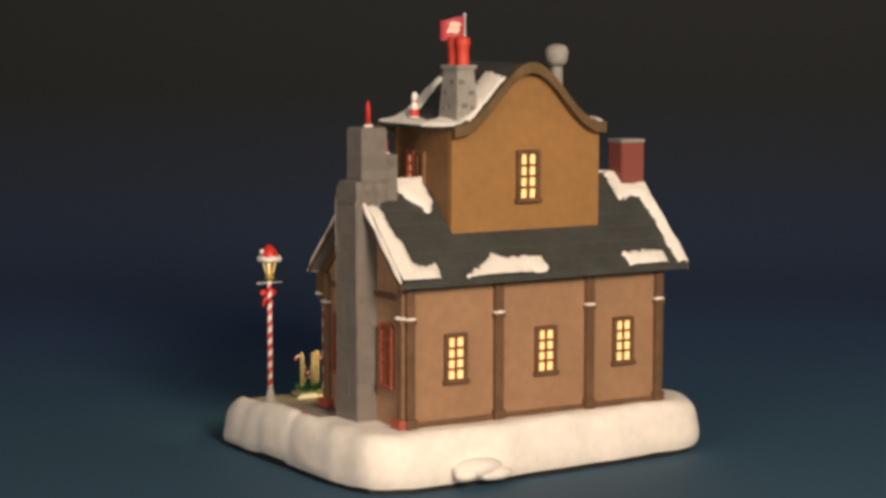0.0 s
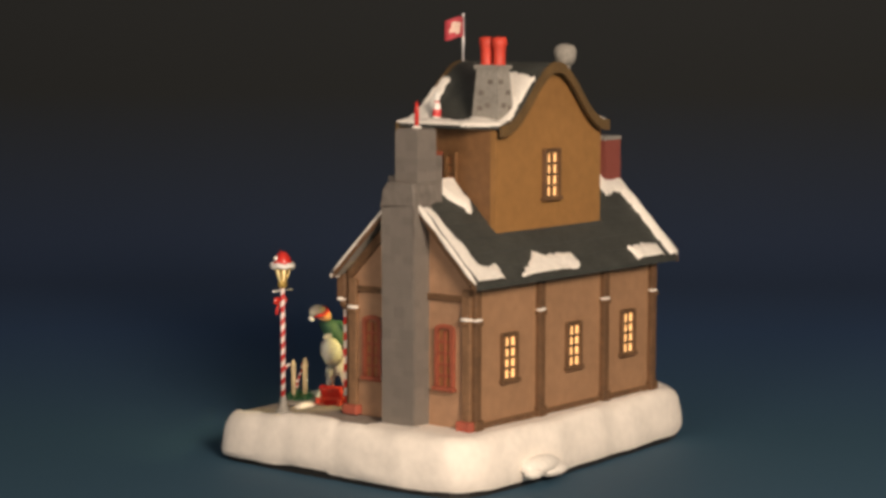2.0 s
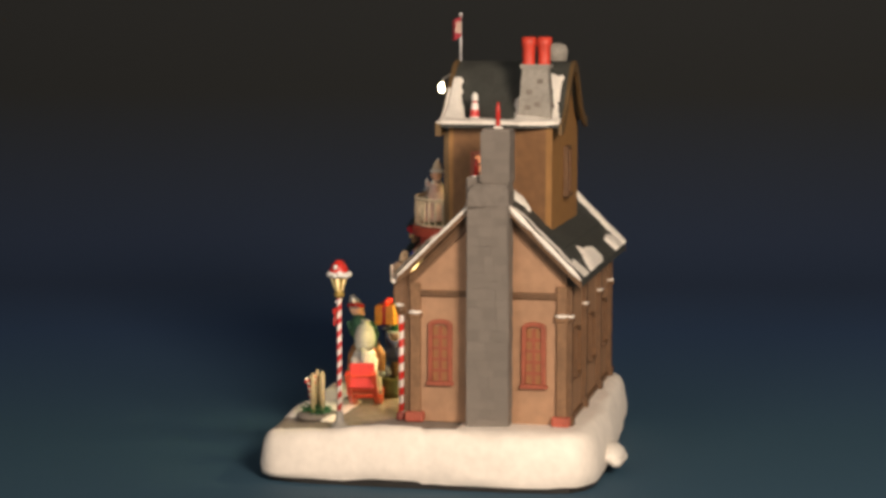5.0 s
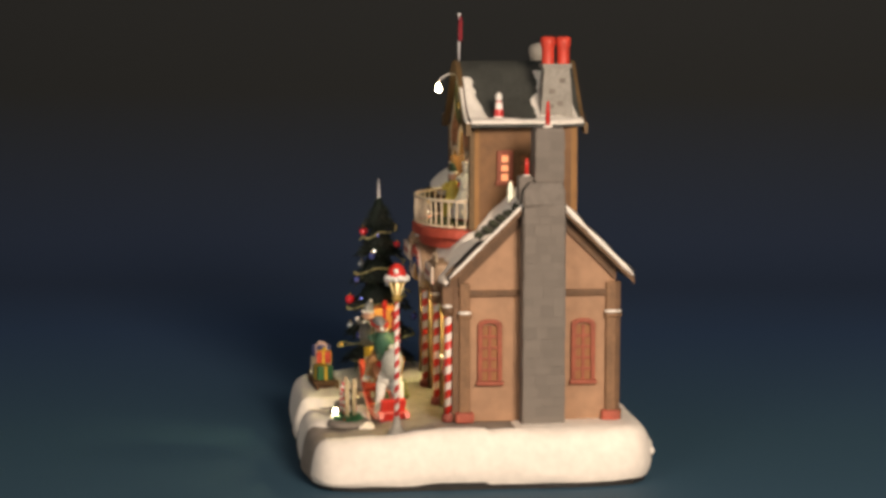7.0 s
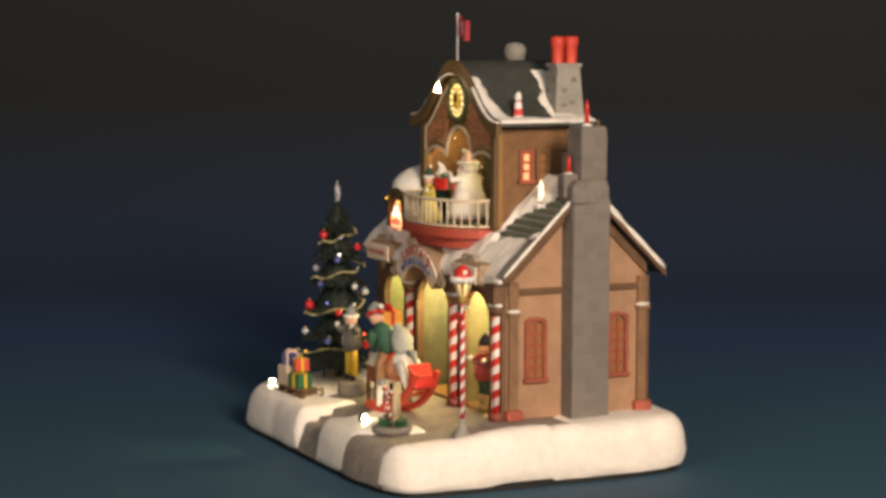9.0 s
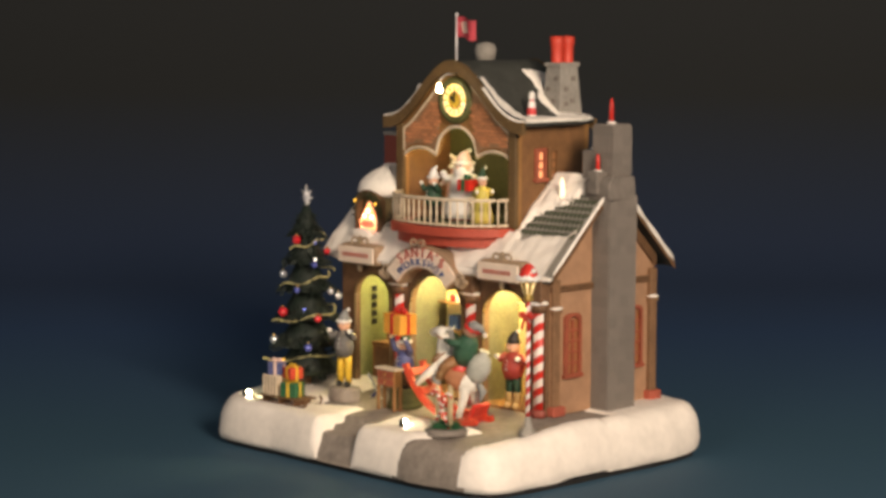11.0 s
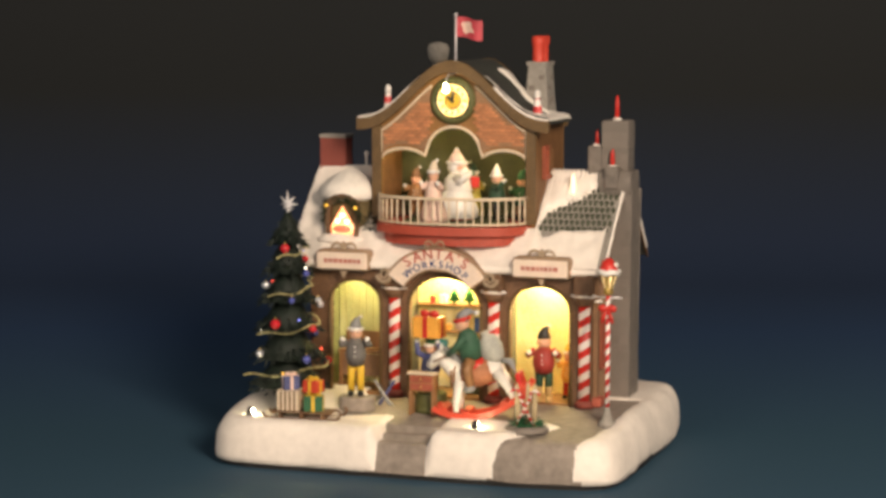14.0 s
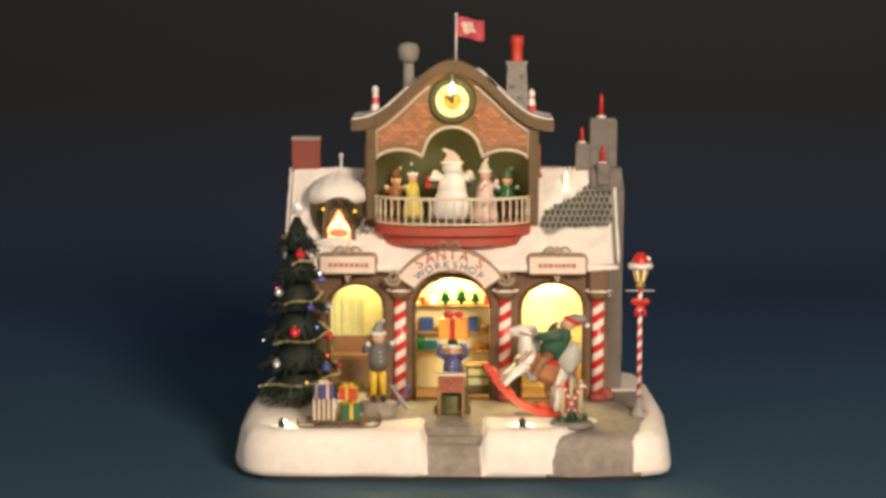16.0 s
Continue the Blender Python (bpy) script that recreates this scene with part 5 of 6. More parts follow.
part("tree_star", bm, SILVER, tree, "silver starburst tree top")

# ---- street lamp with a red hat ----
lamp = thing("street_lamp", standing(0.1188, -0.0552), "candy-striped model street lamp wearing a red hat, with a red bow", "street lamp")
bm = B()
tube(bm, [(0, 0, -0.001), (0, 0, 0.002), (0, 0, 0.004), (0, 0, 0.008), (0, 0, 0.012)], [0.0062, 0.0058, 0.0035, 0.0024, 0.0019], 14)
part("lamp_foot", bm, STONE_PALE, lamp)
bm = B()
tube(bm, [(0, 0, 0.010), (0, 0, 0.086)], [0.0016, 0.0015], 12)
part("pole", bm, CANDY_FINE, lamp, "red and white striped pole")
bm = B()
tube(bm, [(0, 0, 0.085), (0, 0, 0.087), (0, 0, 0.089), (0, 0, 0.098), (0, 0, 0.0985)], [0.0022, 0.0036, 0.0026, 0.0052, 0.0058], 10)
lantern = part("lantern", bm, GOLD, lamp, "tapered golden lantern")
bm = B()
tube(bm, [(0, 0, 0.0895), (0, 0, 0.0975)], [0.0029, 0.0054], 6)
part("lantern_glass", bm, glow("lantern_glass", (1.0, 0.75, 0.35), 0.45), lantern)
bm = B()
pts = [(0.0065 * math.cos(a), 0.0065 * math.sin(a), 0.1000 + 0.0004 * math.sin(5 * a)) for a in spread(0, 2 * math.pi, 28)]
tube(bm, pts, [0.0019] * len(pts), 8)
hat = part("hat_brim", bm, WHITE, lamp, "fluffy white brim")
bm = B()
tube(bm, [(0, 0, 0.0985), (0, 0, 0.1025), (0.0003, 0, 0.1058), (0.0010, 0, 0.1080), (0.0018, 0, 0.1090)], [0.0062, 0.0060, 0.0048, 0.0028, 0.0008], 14)
ball(bm, (0.0052, -0.001, 0.1050), 0.0017, 1)
part("hat", bm, [RED, WHITE], lamp, "red pointed hat")
bm = B()
for s in (-1, 1):
    ball(bm, (s * 0.0032, -0.002, 0.0765), 0.0030, s=(1.1, 0.5, 0.85))
    tube(bm, [(0, -0.0022, 0.076), (s * 0.0026, -0.0026, 0.0705), (s * 0.0034, -0.0024, 0.067)], [0.0010, 0.0014, 0.0010], 6, squash=0.5)
ball(bm, (0, -0.0026, 0.0765), 0.0014)
part("bow", bm, RED, lamp, "red ribbon bow")
bm = B()
tube(bm, [(-0.0095, 0, 0.0835), (0.0095, 0, 0.0835)], [0.0005, 0.0005], 6)
part("crossbar", bm, SILVER, lamp)


# ---- dolls ----
def doll(h, coat, legs, hat, beard=False, skirt=False, arms=0.0, hat_brim=True, slim=1.0, leg=0.36, boots=None, gift_box=False):
    """A small plain toy figure, one mesh; faces -y. Materials: coat, legs, hat, face, white, shoes."""
    bm = B()
    mats = [coat, legs, hat, SKIN, WHITE, boots or BLACK, RED, GREEN_PAINT]
    if skirt:
        tube(bm, [(0, 0, 0), (0, 0, 0.10 * h), (0, 0, 0.36 * h), (0, 0, 0.52 * h)], [0.25 * h, 0.26 * h, 0.17 * h, 0.11 * h], 14, 0)
    else:
        for s in (-1, 1):
            ball(bm, (s * 0.075 * h, -0.03 * h, 0.03 * h), 0.055 * h, 5, (0.9, 1.5, 0.65))
            if boots:
                tube(bm, [(s * 0.075 * h, 0, 0.03 * h), (s * 0.073 * h, 0, 0.14 * h), (s * 0.072 * h, 0, 0.155 * h)], [0.052 * h, 0.062 * h, 0.066 * h], 10, 5)
            tube(bm, [(s * 0.075 * h, 0, 0.04 * h), (s * 0.07 * h, 0, 0.22 * h), (s * 0.05 * h, 0, 0.36 * h)], [0.05 * h, 0.06 * h, 0.075 * h], 10, 1)
    tube(bm, [(0, 0, 0.30 * h), (0, -0.01 * h, 0.40 * h), (0, -0.005 * h, 0.55 * h), (0, 0, 0.66 * h)], [0.13 * h, 0.165 * h, 0.145 * h, 0.075 * h], 14, 0)
    for s in (-1, 1):
        sh = Vector((s * 0.12 * h, 0, 0.60 * h))
        el = sh + Vector((s * 0.10 * h, -0.05 * h, (-0.12 + 0.16 * arms) * h))
        ha = el + Vector((-s * 0.03 * h, -0.09 * h, (0.02 + 0.16 * arms) * h))
        tube(bm, [sh, el, ha], [0.06 * h, 0.052 * h, 0.042 * h], 8, 0)
        ball(bm, ha, 0.042 * h, 4, n=8)
    ball(bm, (0, -0.01 * h, 0.74 * h), 0.105 * h, 3)
    ball(bm, (0, -0.115 * h, 0.735 * h), 0.022 * h, 3, n=6)
    if beard:
        ball(bm, (0, -0.07 * h, 0.67 * h), 0.10 * h, 4, (0.95, 0.65, 1.1))
        ball(bm, (0, 0.02 * h, 0.73 * h), 0.112 * h, 4, (1, 0.8, 1))
    if hat_brim:
        pts = [(0.105 * h * math.cos(a), -0.005 * h + 0.105 * h * math.sin(a), 0.80 * h) for a in spread(0, 2 * math.pi, 16)]
        tube(bm, pts, [0.028 * h] * len(pts), 6, 4)
    tube(bm, [(0, 0, 0.79 * h), (0, 0, 0.87 * h), (0.02 * h, 0, 0.94 * h), (0.07 * h, 0, 0.985 * h)], [0.10 * h, 0.085 * h, 0.05 * h, 0.018 * h], 12, 2)
    ball(bm, (0.08 * h, 0, 0.985 * h), 0.03 * h, 4, n=8)
    for s in (-1, 1):
        ball(bm, (s * 0.038 * h, -0.108 * h, 0.762 * h), 0.011 * h, 5, n=6)
    for q in range(3):
        ball(bm, (0, -0.172 * h + 0.012 * h * q, (0.40 + 0.07 * q) * h), 0.013 * h, 4, n=6)
    if gift_box:
        box(bm, 0.13 * h, 0.30 * h, -0.26 * h, -0.10 * h, 0.42 * h, 0.58 * h, 6)
        box(bm, 0.19 * h, 0.24 * h, -0.265 * h, -0.095 * h, 0.415 * h, 0.585 * h, 7)
        ball(bm, (0.215 * h, -0.18 * h, 0.62 * h), 0.05 * h, 7, (1.3, 0.8, 0.8), 8)
    for v in bm.verts:
        z = v.co.z / h
        z = z * leg / 0.36 if z < 0.36 else leg + (z - 0.36) * (1 - leg) / 0.64
        v.co.x, v.co.y, v.co.z = v.co.x * slim, v.co.y * slim, z * h
    return bm, mats


DARK_GREEN = paint("dark_green_cloth", (0.018, 0.06, 0.03), 0.6, 0.4, 120, 0.2)
LEMON = paint("lemon_cloth", (0.62, 0.52, 0.10), 0.6, 0.25, 120, 0.2)

# the stage ring turns with its dolls
RING = pose(-0.006, 0.009, 0.1556)


RING_SPEED = 35.0


def ring_turn(t):
    return pose(0, 0, 0, 0, 0, RING_SPEED * (t - 12.6))


ring = thing("stage_ring", RING, "dark round turning stage on the balcony", "turntable", spin=ring_turn)
bm = B()
tube(bm, [(0, 0, 0), (0, 0, 0.0014), (0, 0, 0.002)], [0.036, 0.036, 0.0352], 48)
part("disc", bm, BALCONY_GREEN, ring)
bm = B()
tube(bm, [(0, 0, 0.002), (0, 0, 0.003), (0, 0, 0.0034)], [0.012, 0.0115, 0.010], 24)
part("hub", bm, FLOOR_RED, ring)


def on_ring(angle, radius=0.0275):
    """A doll's way round the ring; angle as at 12.6 s, clockwise from the front."""
    def spin(t):
        a = -angle + RING_SPEED * (t - 12.6)
        return pose(0, 0, 0, 0, 0, a) @ pose(0, -radius, 0.002)
    return spin


def on_hub(t):
    return pose(0, 0, 0.0034, 0, 0, 60 + RING_SPEED * (t - 12.6))


bm, mats = doll(0.047, WHITE, BLACK, PINK, skirt=True, beard=True, arms=0.45, slim=1.3, gift_box=True)
thing_mesh("toy_doll", bm, mats, RING, "large white bearded toy doll holding a red gift on stage", "doll", "dolls on the stage", spin=on_hub)
for angle, h, coat, hatm, kw, label in (
        (65, 0.043, PINK, CREAM, dict(skirt=True, arms=0.4, slim=0.85), "pink and white skirted toy doll on the turning stage"),
        (-53, 0.038, DARK_GREEN, WHITE, dict(arms=0.6, slim=0.95), "small dark green toy doll with a white hat on stage"),
        (-126, 0.038, LEMON, DARK_GREEN, dict(skirt=True, arms=0.2, slim=0.8), "lemon yellow skirted toy doll on the turning stage")):
    bm, mats = doll(h, coat, BLACK, hatm, **kw)
    thing_mesh("toy_doll", bm, mats, RING, label, "doll", "dolls on the stage", spin=on_ring(angle, 0.0275 if angle > -100 else 0.0300))

# two still toys in the side bays of the stage
for x, coat, hatm, label in ((UC - 0.0395, WOOD, FACADE, "brown toy bear doll in the side bay of the stage"), (UC + 0.0385, GREEN_PAINT, GREEN_PAINT, "green toy doll in the side bay of the stage")):
    bm, mats = doll(0.036, coat, WOOD, hatm, arms=0.4, hat_brim=False)
    thing_mesh("toy_doll", bm, mats, pose(x, 0.0365, 0.1555), label, "doll", "dolls on the stage")

# dolls in the yard
bm = B()
rim = [(0.0125 * math.cos(a) * (1 + 0.10 * math.sin(3 * a + 0.5)), 0.0100 * math.sin(a) * (1 + 0.12 * math.cos(2 * a))) for a in spread(0, 2 * math.pi, 22)[:-1]]
prism(bm, rim, -0.001, 0.0095, "z")
flat = thing_mesh("flat_stone", bm, PAVING, standing(-0.0545, -0.0585), "low flat paving stone under the yellow-trousered doll", "stone")
edge_mod = flat.modifiers.new("edges", "BEVEL")
edge_mod.width, edge_mod.segments, edge_mod.limit_method = 0.002, 3, "ANGLE"
DULL_GREY = paint("dull_grey_cloth", (0.15, 0.14, 0.13), 0.7, 0.4, 120, 0.2)
bm, mats = doll(0.0545, DULL_GREY, YELLOW, GREY_CLOTH, arms=0.5, slim=0.8, leg=0.48)
thing_mesh("toy_doll", bm, mats, standing(-0.0545, -0.0585, 15, 0.0095), "toy doll with a grey coat and bright yellow trousers", "doll")
bm, mats = doll(0.0525, COAT_RED, DARK_GREEN, BLACK, arms=0.25, slim=0.9, hat_brim=False, leg=0.48, boots=TAN)
thing_mesh("toy_doll", bm, mats, pose(0.0635, -0.0120, GROUND + 0.0010, 0, 0, 5), "toy doll in red coat and dark green trousers in doorway", "doll")
bm, mats = doll(0.040, ORANGE, RED, YELLOW, arms=0.5, slim=0.8)
thing_mesh("toy_doll", bm, mats, pose(0.0760, 0.0060, GROUND + 0.001, 0, 0, -10), "small orange and yellow toy doll inside the shop arch", "doll")
bm, mats = doll(0.040, BLUE, FACADE, GREEN_PAINT, arms=1.15)
thing_mesh("toy_doll", bm, mats, standing(-0.0050, -0.0470, -6, 0.0120), "blue toy elf doll holding up an orange gift", "doll")
bm = B()
tube(bm, [(0, 0, -0.001), (0, 0, 0.003), (0, 0, 0.0035), (0, 0, 0.0110), (0, 0, 0.0120)], [0.0125, 0.012, 0.0105, 0.0105, 0.0098], 18)
thing_mesh("doll_stand", bm, OLIVE, standing(-0.0050, -0.0470), "round olive stand under the elf doll", "stand")


bench = thing("toy_bench", standing(-0.0060, -0.0605, 0), "small brown toy workbench with a pale top", "bench")
bm = B()
box(bm, -0.0102, 0.0102, -0.0042, 0.0042, 0.0275, 0.0291)
part("bench_top", bm, CREAM, bench, bevel=0.0004)
bm = B()
box(bm, -0.0088, 0.0088, -0.0034, 0.0034, 0.0165, 0.0275)
part("drawer_box", bm, WOOD, bench, bevel=0.0003)
for x in (-0.0079, 0.0079):
    for y in (-0.0027, 0.0027):
        bm = B()
        box(bm, x - 0.0009, x + 0.0009, y - 0.0009, y + 0.0009, 0.0, 0.0166)
        part("leg", bm, WOOD, bench)


for z in (0.0172, 0.0224):
    bm = B()
    box(bm, -0.0078, 0.0078, -0.0041, -0.0034, z, z + 0.0044)
    d = part("drawer", bm, RED_FRAME, bench, "reddish drawer front", bevel=0.0003)
    bm = B()
    ball(bm, (0, -0.0044, z + 0.0022), 0.0007, n=8)
    part("knob", bm, GOLD, d)


def gift(name, at, w, d, h, wrap, ribbon, label, group=""):
    g = thing(name, at, label, "gift", group)
    bm = B()
    box(bm, -w / 2, w / 2, -d / 2, d / 2, 0, h)
    part("wrapped_box", bm, wrap, g, bevel=0.0005)
    bm = B()
    box(bm, -w * 0.09, w * 0.09, -d / 2 - 0.0003, d / 2 + 0.0003, 0, h + 0.0003)
    box(bm, -w / 2 - 0.00035, w / 2 + 0.00035, -d * 0.09, d * 0.09, 0, h + 0.00035)
    part("ribbon", bm, ribbon, g)
    bm = B()
    for s in (-1, 1):
        ball(bm, (s * w * 0.18, 0, h + w * 0.12), w * 0.19, s=(1.1, 0.6, 0.7), n=8)
    part("bow", bm, ribbon, g)
    return g


gift("gift_box", pose(-0.0045, -0.0520, ground_at(-0.005, -0.047) + 0.0500, 0, 0, -6), 0.0185, 0.014, 0.0135, ORANGE, RED, "orange gift box with a red ribbon held by the elf doll")

# ---- rocking horse and its rider ----
HORSE_AT = standing(0.0400, -0.058, 8)
ARC = 0.045
SIZE = 1.15


SWINGS = ((-0.3, -27.0), (2.3, 31.0), (4.45, -27.0), (6.6, 29.0), (8.75, -27.0), (10.9, 29.0), (13.2, -28.0), (15.85, 28.0), (18.0, -27.0))


def rock(t):
    """The horse swings between the extremes (seconds, degrees) and rolls on its runners."""
    a = SWINGS[0][1]
    for (t0, a0), (t1, a1) in zip(SWINGS, SWINGS[1:]):
        if t0 <= t <= t1:
            a = a0 + (a1 - a0) * (0.5 - 0.5 * math.cos(math.pi * (t - t0) / (t1 - t0)))
    return pose(SIZE * ARC * math.radians(a), 0, SIZE * ARC, 0, a, 0) @ pose(0, 0, -SIZE * ARC)


horse = thing("rocking_horse", HORSE_AT, "grey-white toy rocking horse on bright orange-red runners", "rocking horse", spin=rock)
horse.scale = (SIZE, SIZE, SIZE)
for s in (-1, 1):
    bm = B()
    n = 26
    ring = []
    for a in spread(-0.74, 0.74, n):
        ring.append([bm.verts.new((r * math.sin(a), s * 0.0075 + e, ARC - r * math.cos(a))) for r, e in ((ARC, -0.0014), (ARC, 0.0014), (ARC - 0.0034, 0.0014), (ARC - 0.0034, -0.0014))])
    for a, b in zip(ring, ring[1:]):
        for i in range(4):
            bm.faces.new((a[i], a[(i + 1) % 4], b[(i + 1) % 4], b[i]))
    bm.faces.new(ring[0])
    bm.faces.new(ring[-1][::-1])
    part("runner", bm, ORANGE_RED, horse, "curved orange-red runner")
for a in (-0.6, -0.28, 0.28, 0.6):
    bm = B()
    box(bm, -0.0022, 0.0022, -0.0085, 0.0085, ARC - (ARC - 0.0034) - 0.0002, 0.0052)
    part("crossboard", bm, ORANGE_RED, horse, at=pose(0, 0, ARC, 0, -math.degrees(a), 0) @ pose(0, 0, -ARC))
bm = B()
box(bm, 0.0218, 0.0248, -0.0073, 0.0073, 0.005, 0.0200)
part("tail_board", bm, RED, horse, "red board at the rear", bevel=0.0008)
HORSE_WHITE = paint("horse_white", (0.80, 0.76, 0.68), 0.5, 0.25, 130, 0.3)
bm = B()
tube(bm, [(-0.0155, 0, 0.027), (-0.011, 0, 0.0255), (0.0, 0, 0.0245), (0.011, 0, 0.0255), (0.0155, 0, 0.0265)], [0.0035, 0.0068, 0.0066, 0.0070, 0.003], 14)
tube(bm, [(-0.010, 0, 0.027), (-0.0155, 0, 0.0345), (-0.018, 0, 0.040)], [0.0058, 0.0044, 0.0036], 10)
tube(bm, [(-0.0165, 0, 0.0415), (-0.021, 0, 0.0395), (-0.0265, 0, 0.0355)], [0.0034, 0.0036, 0.0022], 10)
for s in (-1, 1):
    tube(bm, [(-0.0165, s * 0.0018, 0.043), (-0.016, s * 0.0022, 0.047)], [0.0012, 0.0003], 6)
part("horse_body", bm, HORSE_WHITE, horse, "grey-white horse body")
for sx, dx in ((-0.010, -0.007), (0.0115, 0.006)):
    for s in (-1, 1):
        bm = B()
        tube(bm, [(sx, s * 0.0045, 0.024), (sx + dx * 0.7, s * 0.0062, 0.014), (sx + dx, s * 0.0072, 0.0045 + 0.0028)], [0.0036, 0.0022, 0.0018], 8)
        part("leg", bm, HORSE_WHITE, horse)
bm = B()
tube(bm, [(-0.007, 0, 0.033), (-0.0125, 0, 0.0405), (-0.0155, 0, 0.0445)], [0.0026, 0.0024, 0.0014], 8, squash=0.5)
part("mane", bm, GREY_CLOTH, horse)
bm = B()
tube(bm, [(0.0155, 0, 0.029), (0.0205, 0, 0.027), (0.0215, 0, 0.019)], [0.0016, 0.0024, 0.0006], 8)
part("tail", bm, GREY_CLOTH, horse)
bm = B()
tube(bm, [(-0.005, 0, 0.0285), (0, 0, 0.0292), (0.006, 0, 0.0290)], [0.0050, 0.0056, 0.0050], 12, squash=1.15)
part("saddle", bm, RED, horse, "red saddle")
bm = B()
tube(bm, [(-0.0085, 0, 0.0262), (0.0, 0, 0.0248), (0.0088, 0, 0.0258)], [0.0071, 0.0075, 0.0074], 14, squash=1.02)
part("saddle_blanket", bm, paint("brown_blanket", (0.42, 0.17, 0.08), 0.7, 0.4, 140, 0.3), horse, "reddish brown saddle blanket")
bm = B()
tube(bm, [(0.0105, 0, 0.0300), (0.0115, 0, 0.0325), (0.0118, 0, 0.0385), (0.0112, 0, 0.0435), (0.0105, 0, 0.0455), (0.0102, 0, 0.0475)], [0.0050, 0.0066, 0.0069, 0.0052, 0.0022, 0.0032], 14, squash=0.9)
part("sack", bm, paint("pale_sack_cloth", (0.45, 0.45, 0.40), 0.8, 0.3, 140, 0.4), horse, "pale cloth sack tied behind the rider")
for x, r in ((-0.0125, 0.0062), (-0.0145, 0.0056)):
    bm = B()
    pts = [(x + 0.002 * math.sin(a), r * math.cos(a), 0.0275 + r * math.sin(a)) for a in spread(0, 2 * math.pi, 18)]
    tube(bm, pts, [0.0006] * len(pts), 6)
    part("harness_strap", bm, WOOD, horse, "brown harness strap")
bm = B()
for s in (-1, 1):
    tube(bm, [(-0.0225, s * 0.0034, 0.0382), (-0.0165, s * 0.0062, 0.0395), (-0.0125, s * 0.0040, 0.040)], [0.0004] * 3, 6)
part("reins", bm, WOOD, horse)
bm = B()
tube(bm, [(0.001, 0, 0.033), (0.0, 0, 0.040), (-0.001, 0, 0.048), (-0.0015, 0, 0.052)], [0.0062, 0.0070, 0.0060, 0.003], 12, 0)
for s in (-1, 1):
    tube(bm, [(0, s * 0.005, 0.034), (-0.003, s * 0.0085, 0.029), (-0.003, s * 0.009, 0.020)], [0.0035, 0.0030, 0.0024], 8, 1)
    ball(bm, (-0.0042, s * 0.009, 0.0185), 0.0026, 2, (1.5, 0.9, 0.8), 8)
    tube(bm, [(-0.001, s * 0.006, 0.0475), (-0.007, s * 0.0068, 0.043), (-0.0125, s * 0.0038, 0.040)], [0.0026, 0.0023, 0.0019], 8, 0)
ball(bm, (-0.0025, 0, 0.0555), 0.0046, 3)
tube(bm, [(-0.002, 0, 0.0575), (-0.001, 0, 0.0600), (0.0020, 0, 0.0615), (0.0055, 0, 0.0605)], [0.0046, 0.0038, 0.0024, 0.0010], 10, 2)
ball(bm, (0.0068, 0, 0.0595), 0.0016, 4, n=8)
pts = [(-0.002 + 0.0043 * math.cos(a), 0.0043 * math.sin(a), 0.0580) for a in spread(0, 2 * math.pi, 14)]
tube(bm, pts, [0.0013] * len(pts), 6, 5)
for v in bm.verts:
    v.co.x += 0.2 * max(0.0, v.co.z - 0.036) - 0.001
    v.co.y -= 0.32 * max(0.0, v.co.z - 0.036)
rider = thing_mesh("rider_doll", bm, [paint("moss_coat", (0.035, 0.105, 0.06), 0.65, 0.3, 120, 0.2), WOOD, GREY_CLOTH, SKIN, WHITE, RED], HORSE_AT, "toy rider doll in green jacket and red-rimmed grey hat on horse", "doll", spin=rock)
rider.scale = (SIZE, SIZE, SIZE)

# ---- sled with gifts ----
SLED = standing(-0.079, -0.090, 4)
sled = thing("sled", SLED, "dark wooden toy sled in the snow", "sled")
for s in (-1, 1):
    bm = B()
    tube(bm, [(-0.027, s * 0.007, 0.0045), (-0.0255, s * 0.007, 0.0018), (-0.022, s * 0.007, 0.0008), (0.022, s * 0.007, 0.0008), (0.026, s * 0.007, 0.0022), (0.0275, s * 0.007, 0.0055), (0.0255, s * 0.007, 0.0075)], [0.0009] * 7, 8)
    part("runner", bm, TIMBER, sled)
for k in range(4):
    bm = B()
    box(bm, -0.021, 0.021, -0.0085 + 0.0044 * k, -0.0049 + 0.0044 * k, 0.0046, 0.0058)
    part("slat", bm, TIMBER, sled, bevel=0.0003)
for x in (-0.015, 0.0, 0.015):
    bm = B()
    box(bm, x - 0.001, x + 0.001, -0.0075, 0.0075, 0.0008, 0.0046)
    part("strut", bm, TIMBER, sled)
crate = thing("slatted_crate", SLED @ pose(-0.0095, -0.0005, 0.0058), "dark crate with pale slats on the sled", "crate")
bm = B()
box(bm, -0.0068, 0.0068, -0.0058, 0.0058, 0, 0.0125)
part("crate_core", bm, FACADE, crate)
for k in range(5):
    bm = B()
    x = -0.0062 + 0.0031 * k
    box(bm, x - 0.0008, x + 0.0008, -0.0066, 0.0066, 0.0, 0.0135)
    part("slat", bm, CREAM, crate)
gift("gift_box", SLED @ pose(0.0070, -0.001, 0.0058, 0, 0, 12), 0.0125, 0.0115, 0.0100, GREEN_PAINT, YELLOW, "green gift box with a yellow ribbon on the sled", "gifts on the sled")
gift("gift_box", SLED @ pose(0.0065, 0.0, 0.0180, 0, 0, -14), 0.0110, 0.0100, 0.0080, ORANGE_RED, YELLOW, "orange-red gift box on top of a green one", "gifts on the sled")
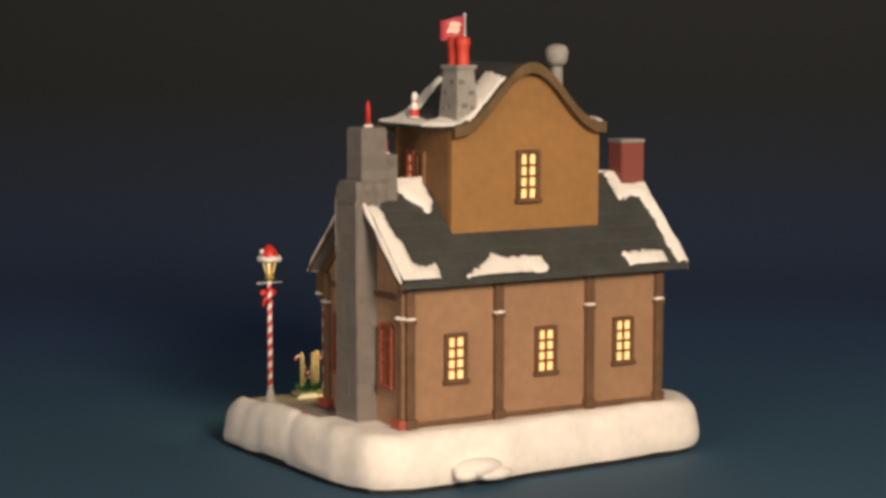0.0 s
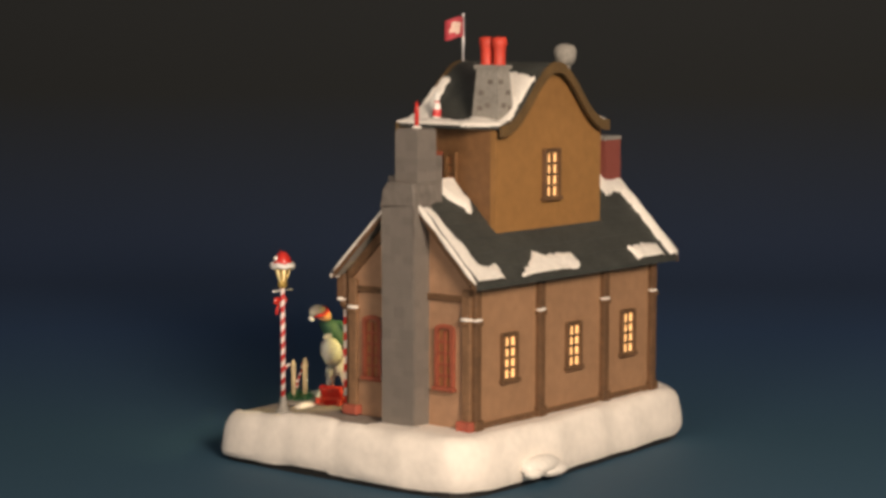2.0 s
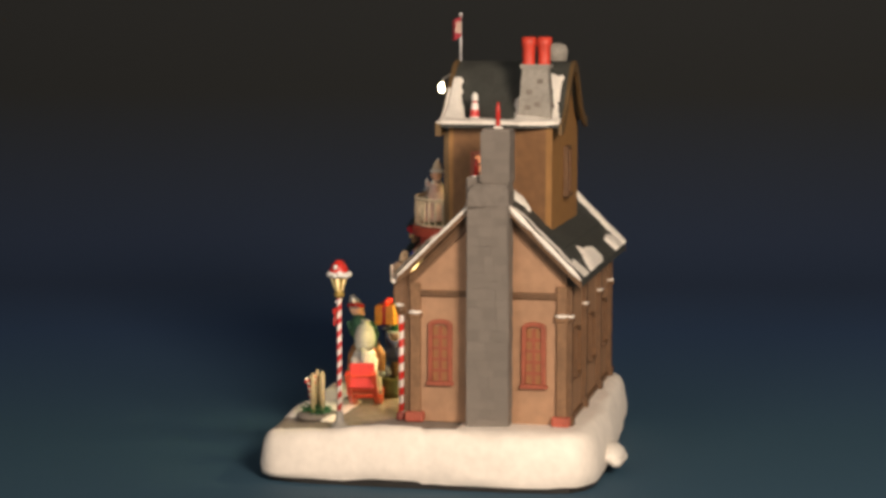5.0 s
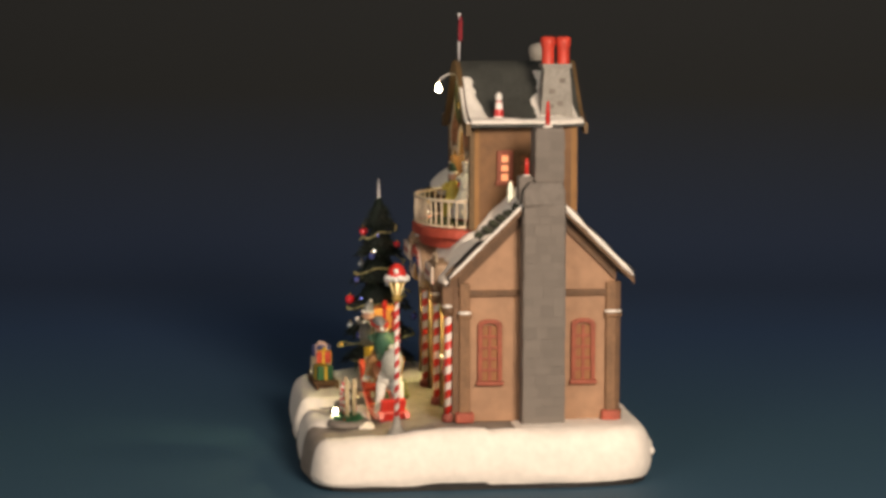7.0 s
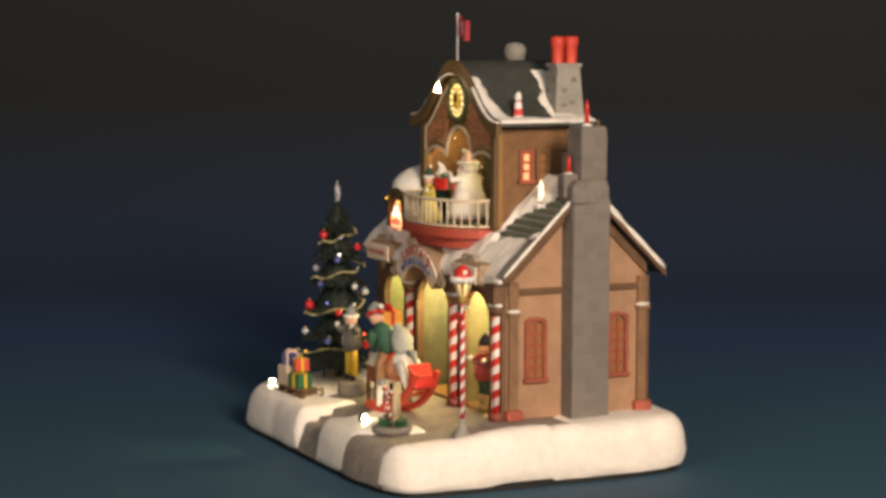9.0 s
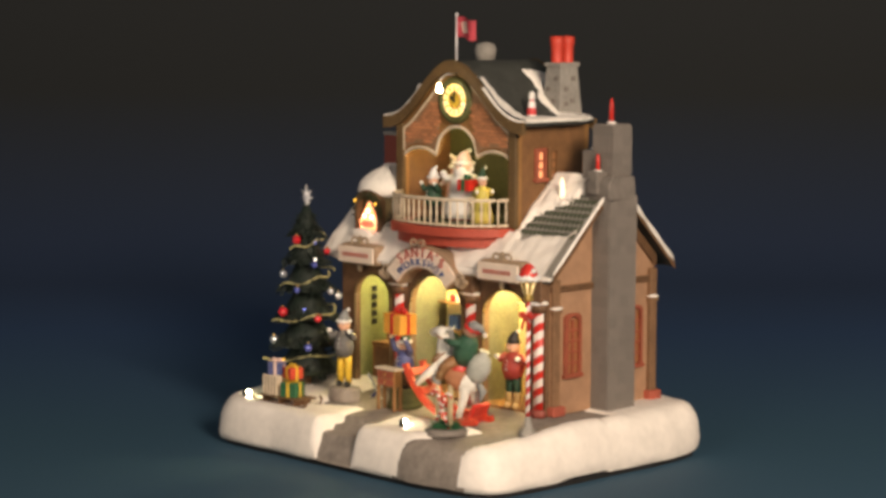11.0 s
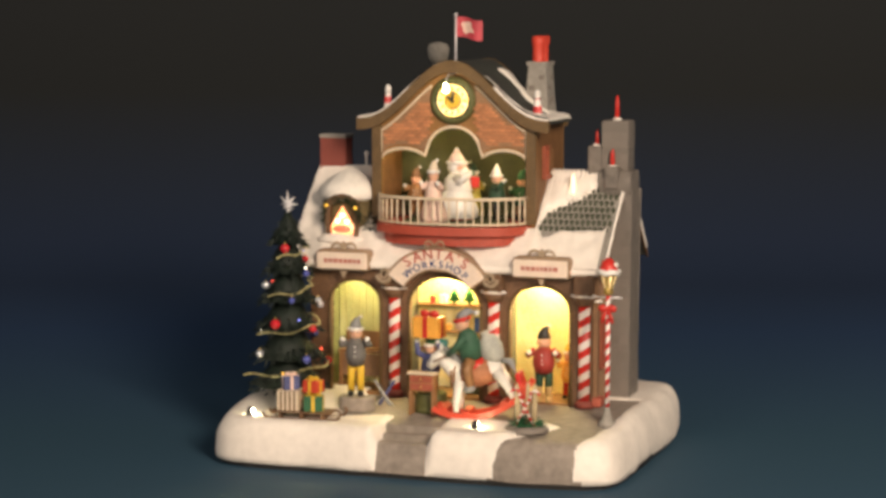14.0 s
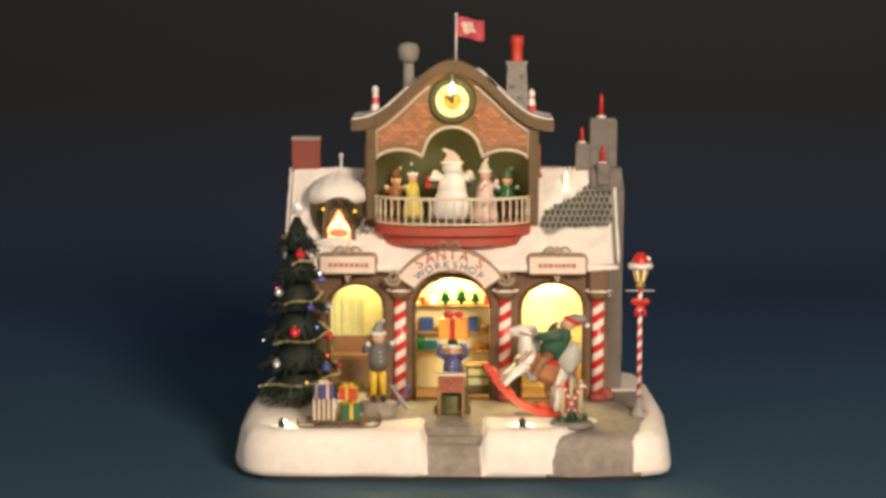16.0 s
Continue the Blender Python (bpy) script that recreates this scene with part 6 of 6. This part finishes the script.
gift("gift_box", SLED @ pose(-0.0095, 0.0, 0.0193, 0, 0, 30), 0.0105, 0.0095, 0.0090, BLUE, PINK, "blue gift box with a pink ribbon on the crate", "gifts on the sled")

# ---- candy canes in a wreathed stand ----
stand = thing("candy_stand", standing(0.0725, -0.0820), "small stand with posts, evergreen sprigs and crossed candy canes", "stand")
bm = B()
tube(bm, [(0, 0, -0.001), (0, 0, 0.0015), (0, 0, 0.0028)], [0.0145, 0.014, 0.0115], 22)
part("disc", bm, STONE, stand)
POST_PALE = paint("pale_post", (0.58, 0.47, 0.28), 0.6, 0.35, 150, 0.3)
for x, y in ((-0.0055, -0.002), (0.0, 0.003), (0.0055, -0.002)):
    bm = B()
    tube(bm, [(x, y, 0.001), (x * 1.1, y, 0.027), (x * 1.1, y, 0.0300)], [0.0017, 0.0016, 0.0008], 8)
    part("post", bm, POST_PALE, stand, bevel=0)
for s in (-1, 1):
    bm = B()
    pts = [(-s * 0.006, -0.0045 - 0.001 * s, 0.003), (s * 0.004, -0.0045 - 0.001 * s, 0.022)] + [(s * (0.0068 - 0.0030 * math.cos(a)), -0.0045 - 0.001 * s, 0.0235 + 0.0030 * math.sin(a)) for a in spread(0.3, math.pi, 6)]
    tube(bm, pts, [0.0008] * len(pts), 8)
    part("candy_cane", bm, striped("cane_stripes", (0.8, 0.74, 0.7), (0.6, 0.03, 0.03), 240, 1.0), stand, "red and white candy cane")
bm = B()
sprigs(bm, (0, -0.001, 0.0045), (0.010, 0.009, 0.0035), 260, 12, 0.0026)
part("greenery", bm, GREEN_PAINT, stand, "evergreen sprigs")

# ---- crossed skis by the left arch, small lights in the snow ----
skis = thing("crossed_skis", standing(-0.0400, -0.0420, 10), "pair of crossed dark skis and poles", "skis")
for s in (-1, 1):
    bm = B()
    box(bm, -0.0010, 0.0010, -0.0005, 0.0005, 0, 0.020)
    part("ski", bm, GREY_CLOTH if s < 0 else BLUE, skis, at=pose(-s * 0.004, s * 0.0007, 0, 0, s * 32, 0))
    bm = B()
    tube(bm, [(0, 0, 0), (0, 0, 0.017)], [0.0004, 0.0004], 6)
    part("pole", bm, SILVER, skis, at=pose(-s * 0.0065, s * 0.0016, 0, 0, s * 40, 0))
for x, y, turn in ((0.0405, -0.0905, -12), (-0.1150, -0.0965, -30)):
    g = thing("spot_light", standing(x, y, turn, -0.0008), "tiny bright spot light in a dark hood, half sunk in snow", "light", "spot lights in the snow")
    bm = B()
    ball(bm, (0, 0.0014, 0.0046), 0.0017, s=(1, 0.8, 1))
    part("lens", bm, SPOT_LENS, g, "bright warm lens")
    bm = B()
    prof_ = [(0.0022, -0.0006), (0.0025, 0.003), (0.0023, 0.0056), (0.0012, 0.0072), (0.0003, 0.0078)]
    arcs = [[bm.verts.new((r * math.cos(a), r * math.sin(a) - 0.0002, z)) for a in spread(math.pi, 2 * math.pi, 10)] for r, z in prof_]
    arcs += [[bm.verts.new((0.8 * r * math.cos(a), 0.8 * r * math.sin(a) - 0.0002, z - 0.0003)) for a in spread(math.pi, 2 * math.pi, 10)] for r, z in reversed(prof_)]
    for a, b in zip(arcs, arcs[1:] + arcs[:1]):
        for i in range(10):
            bm.faces.new((a[i], a[i + 1], b[i + 1], b[i])).smooth = True
    part("hood", bm, BLACK, g, "dark half-round hood")
    bm = B()
    tube(bm, [(0, 0, -0.001), (0, 0, 0.0010), (0, 0, 0.0016)], [0.0034, 0.0032, 0.0026], 14)
    part("socket", bm, BLACK, g)

# ================= what moves =================
def rows_of(at, spin):
    rows = []
    for k in range(65):
        t = CLIP * k / 64
        m = pose(0, 0, 0, 0, 0, turn_at(t)) @ at
        rows.append((t, m @ spin(t) if spin else m))
    return rows


def motions():
    """All stands on the turntable; the stage ring and the rocking horse have a turn of their own besides."""
    for ob, at, spin in MOVERS:
        walk(ob, rows_of(at, spin))


motions()
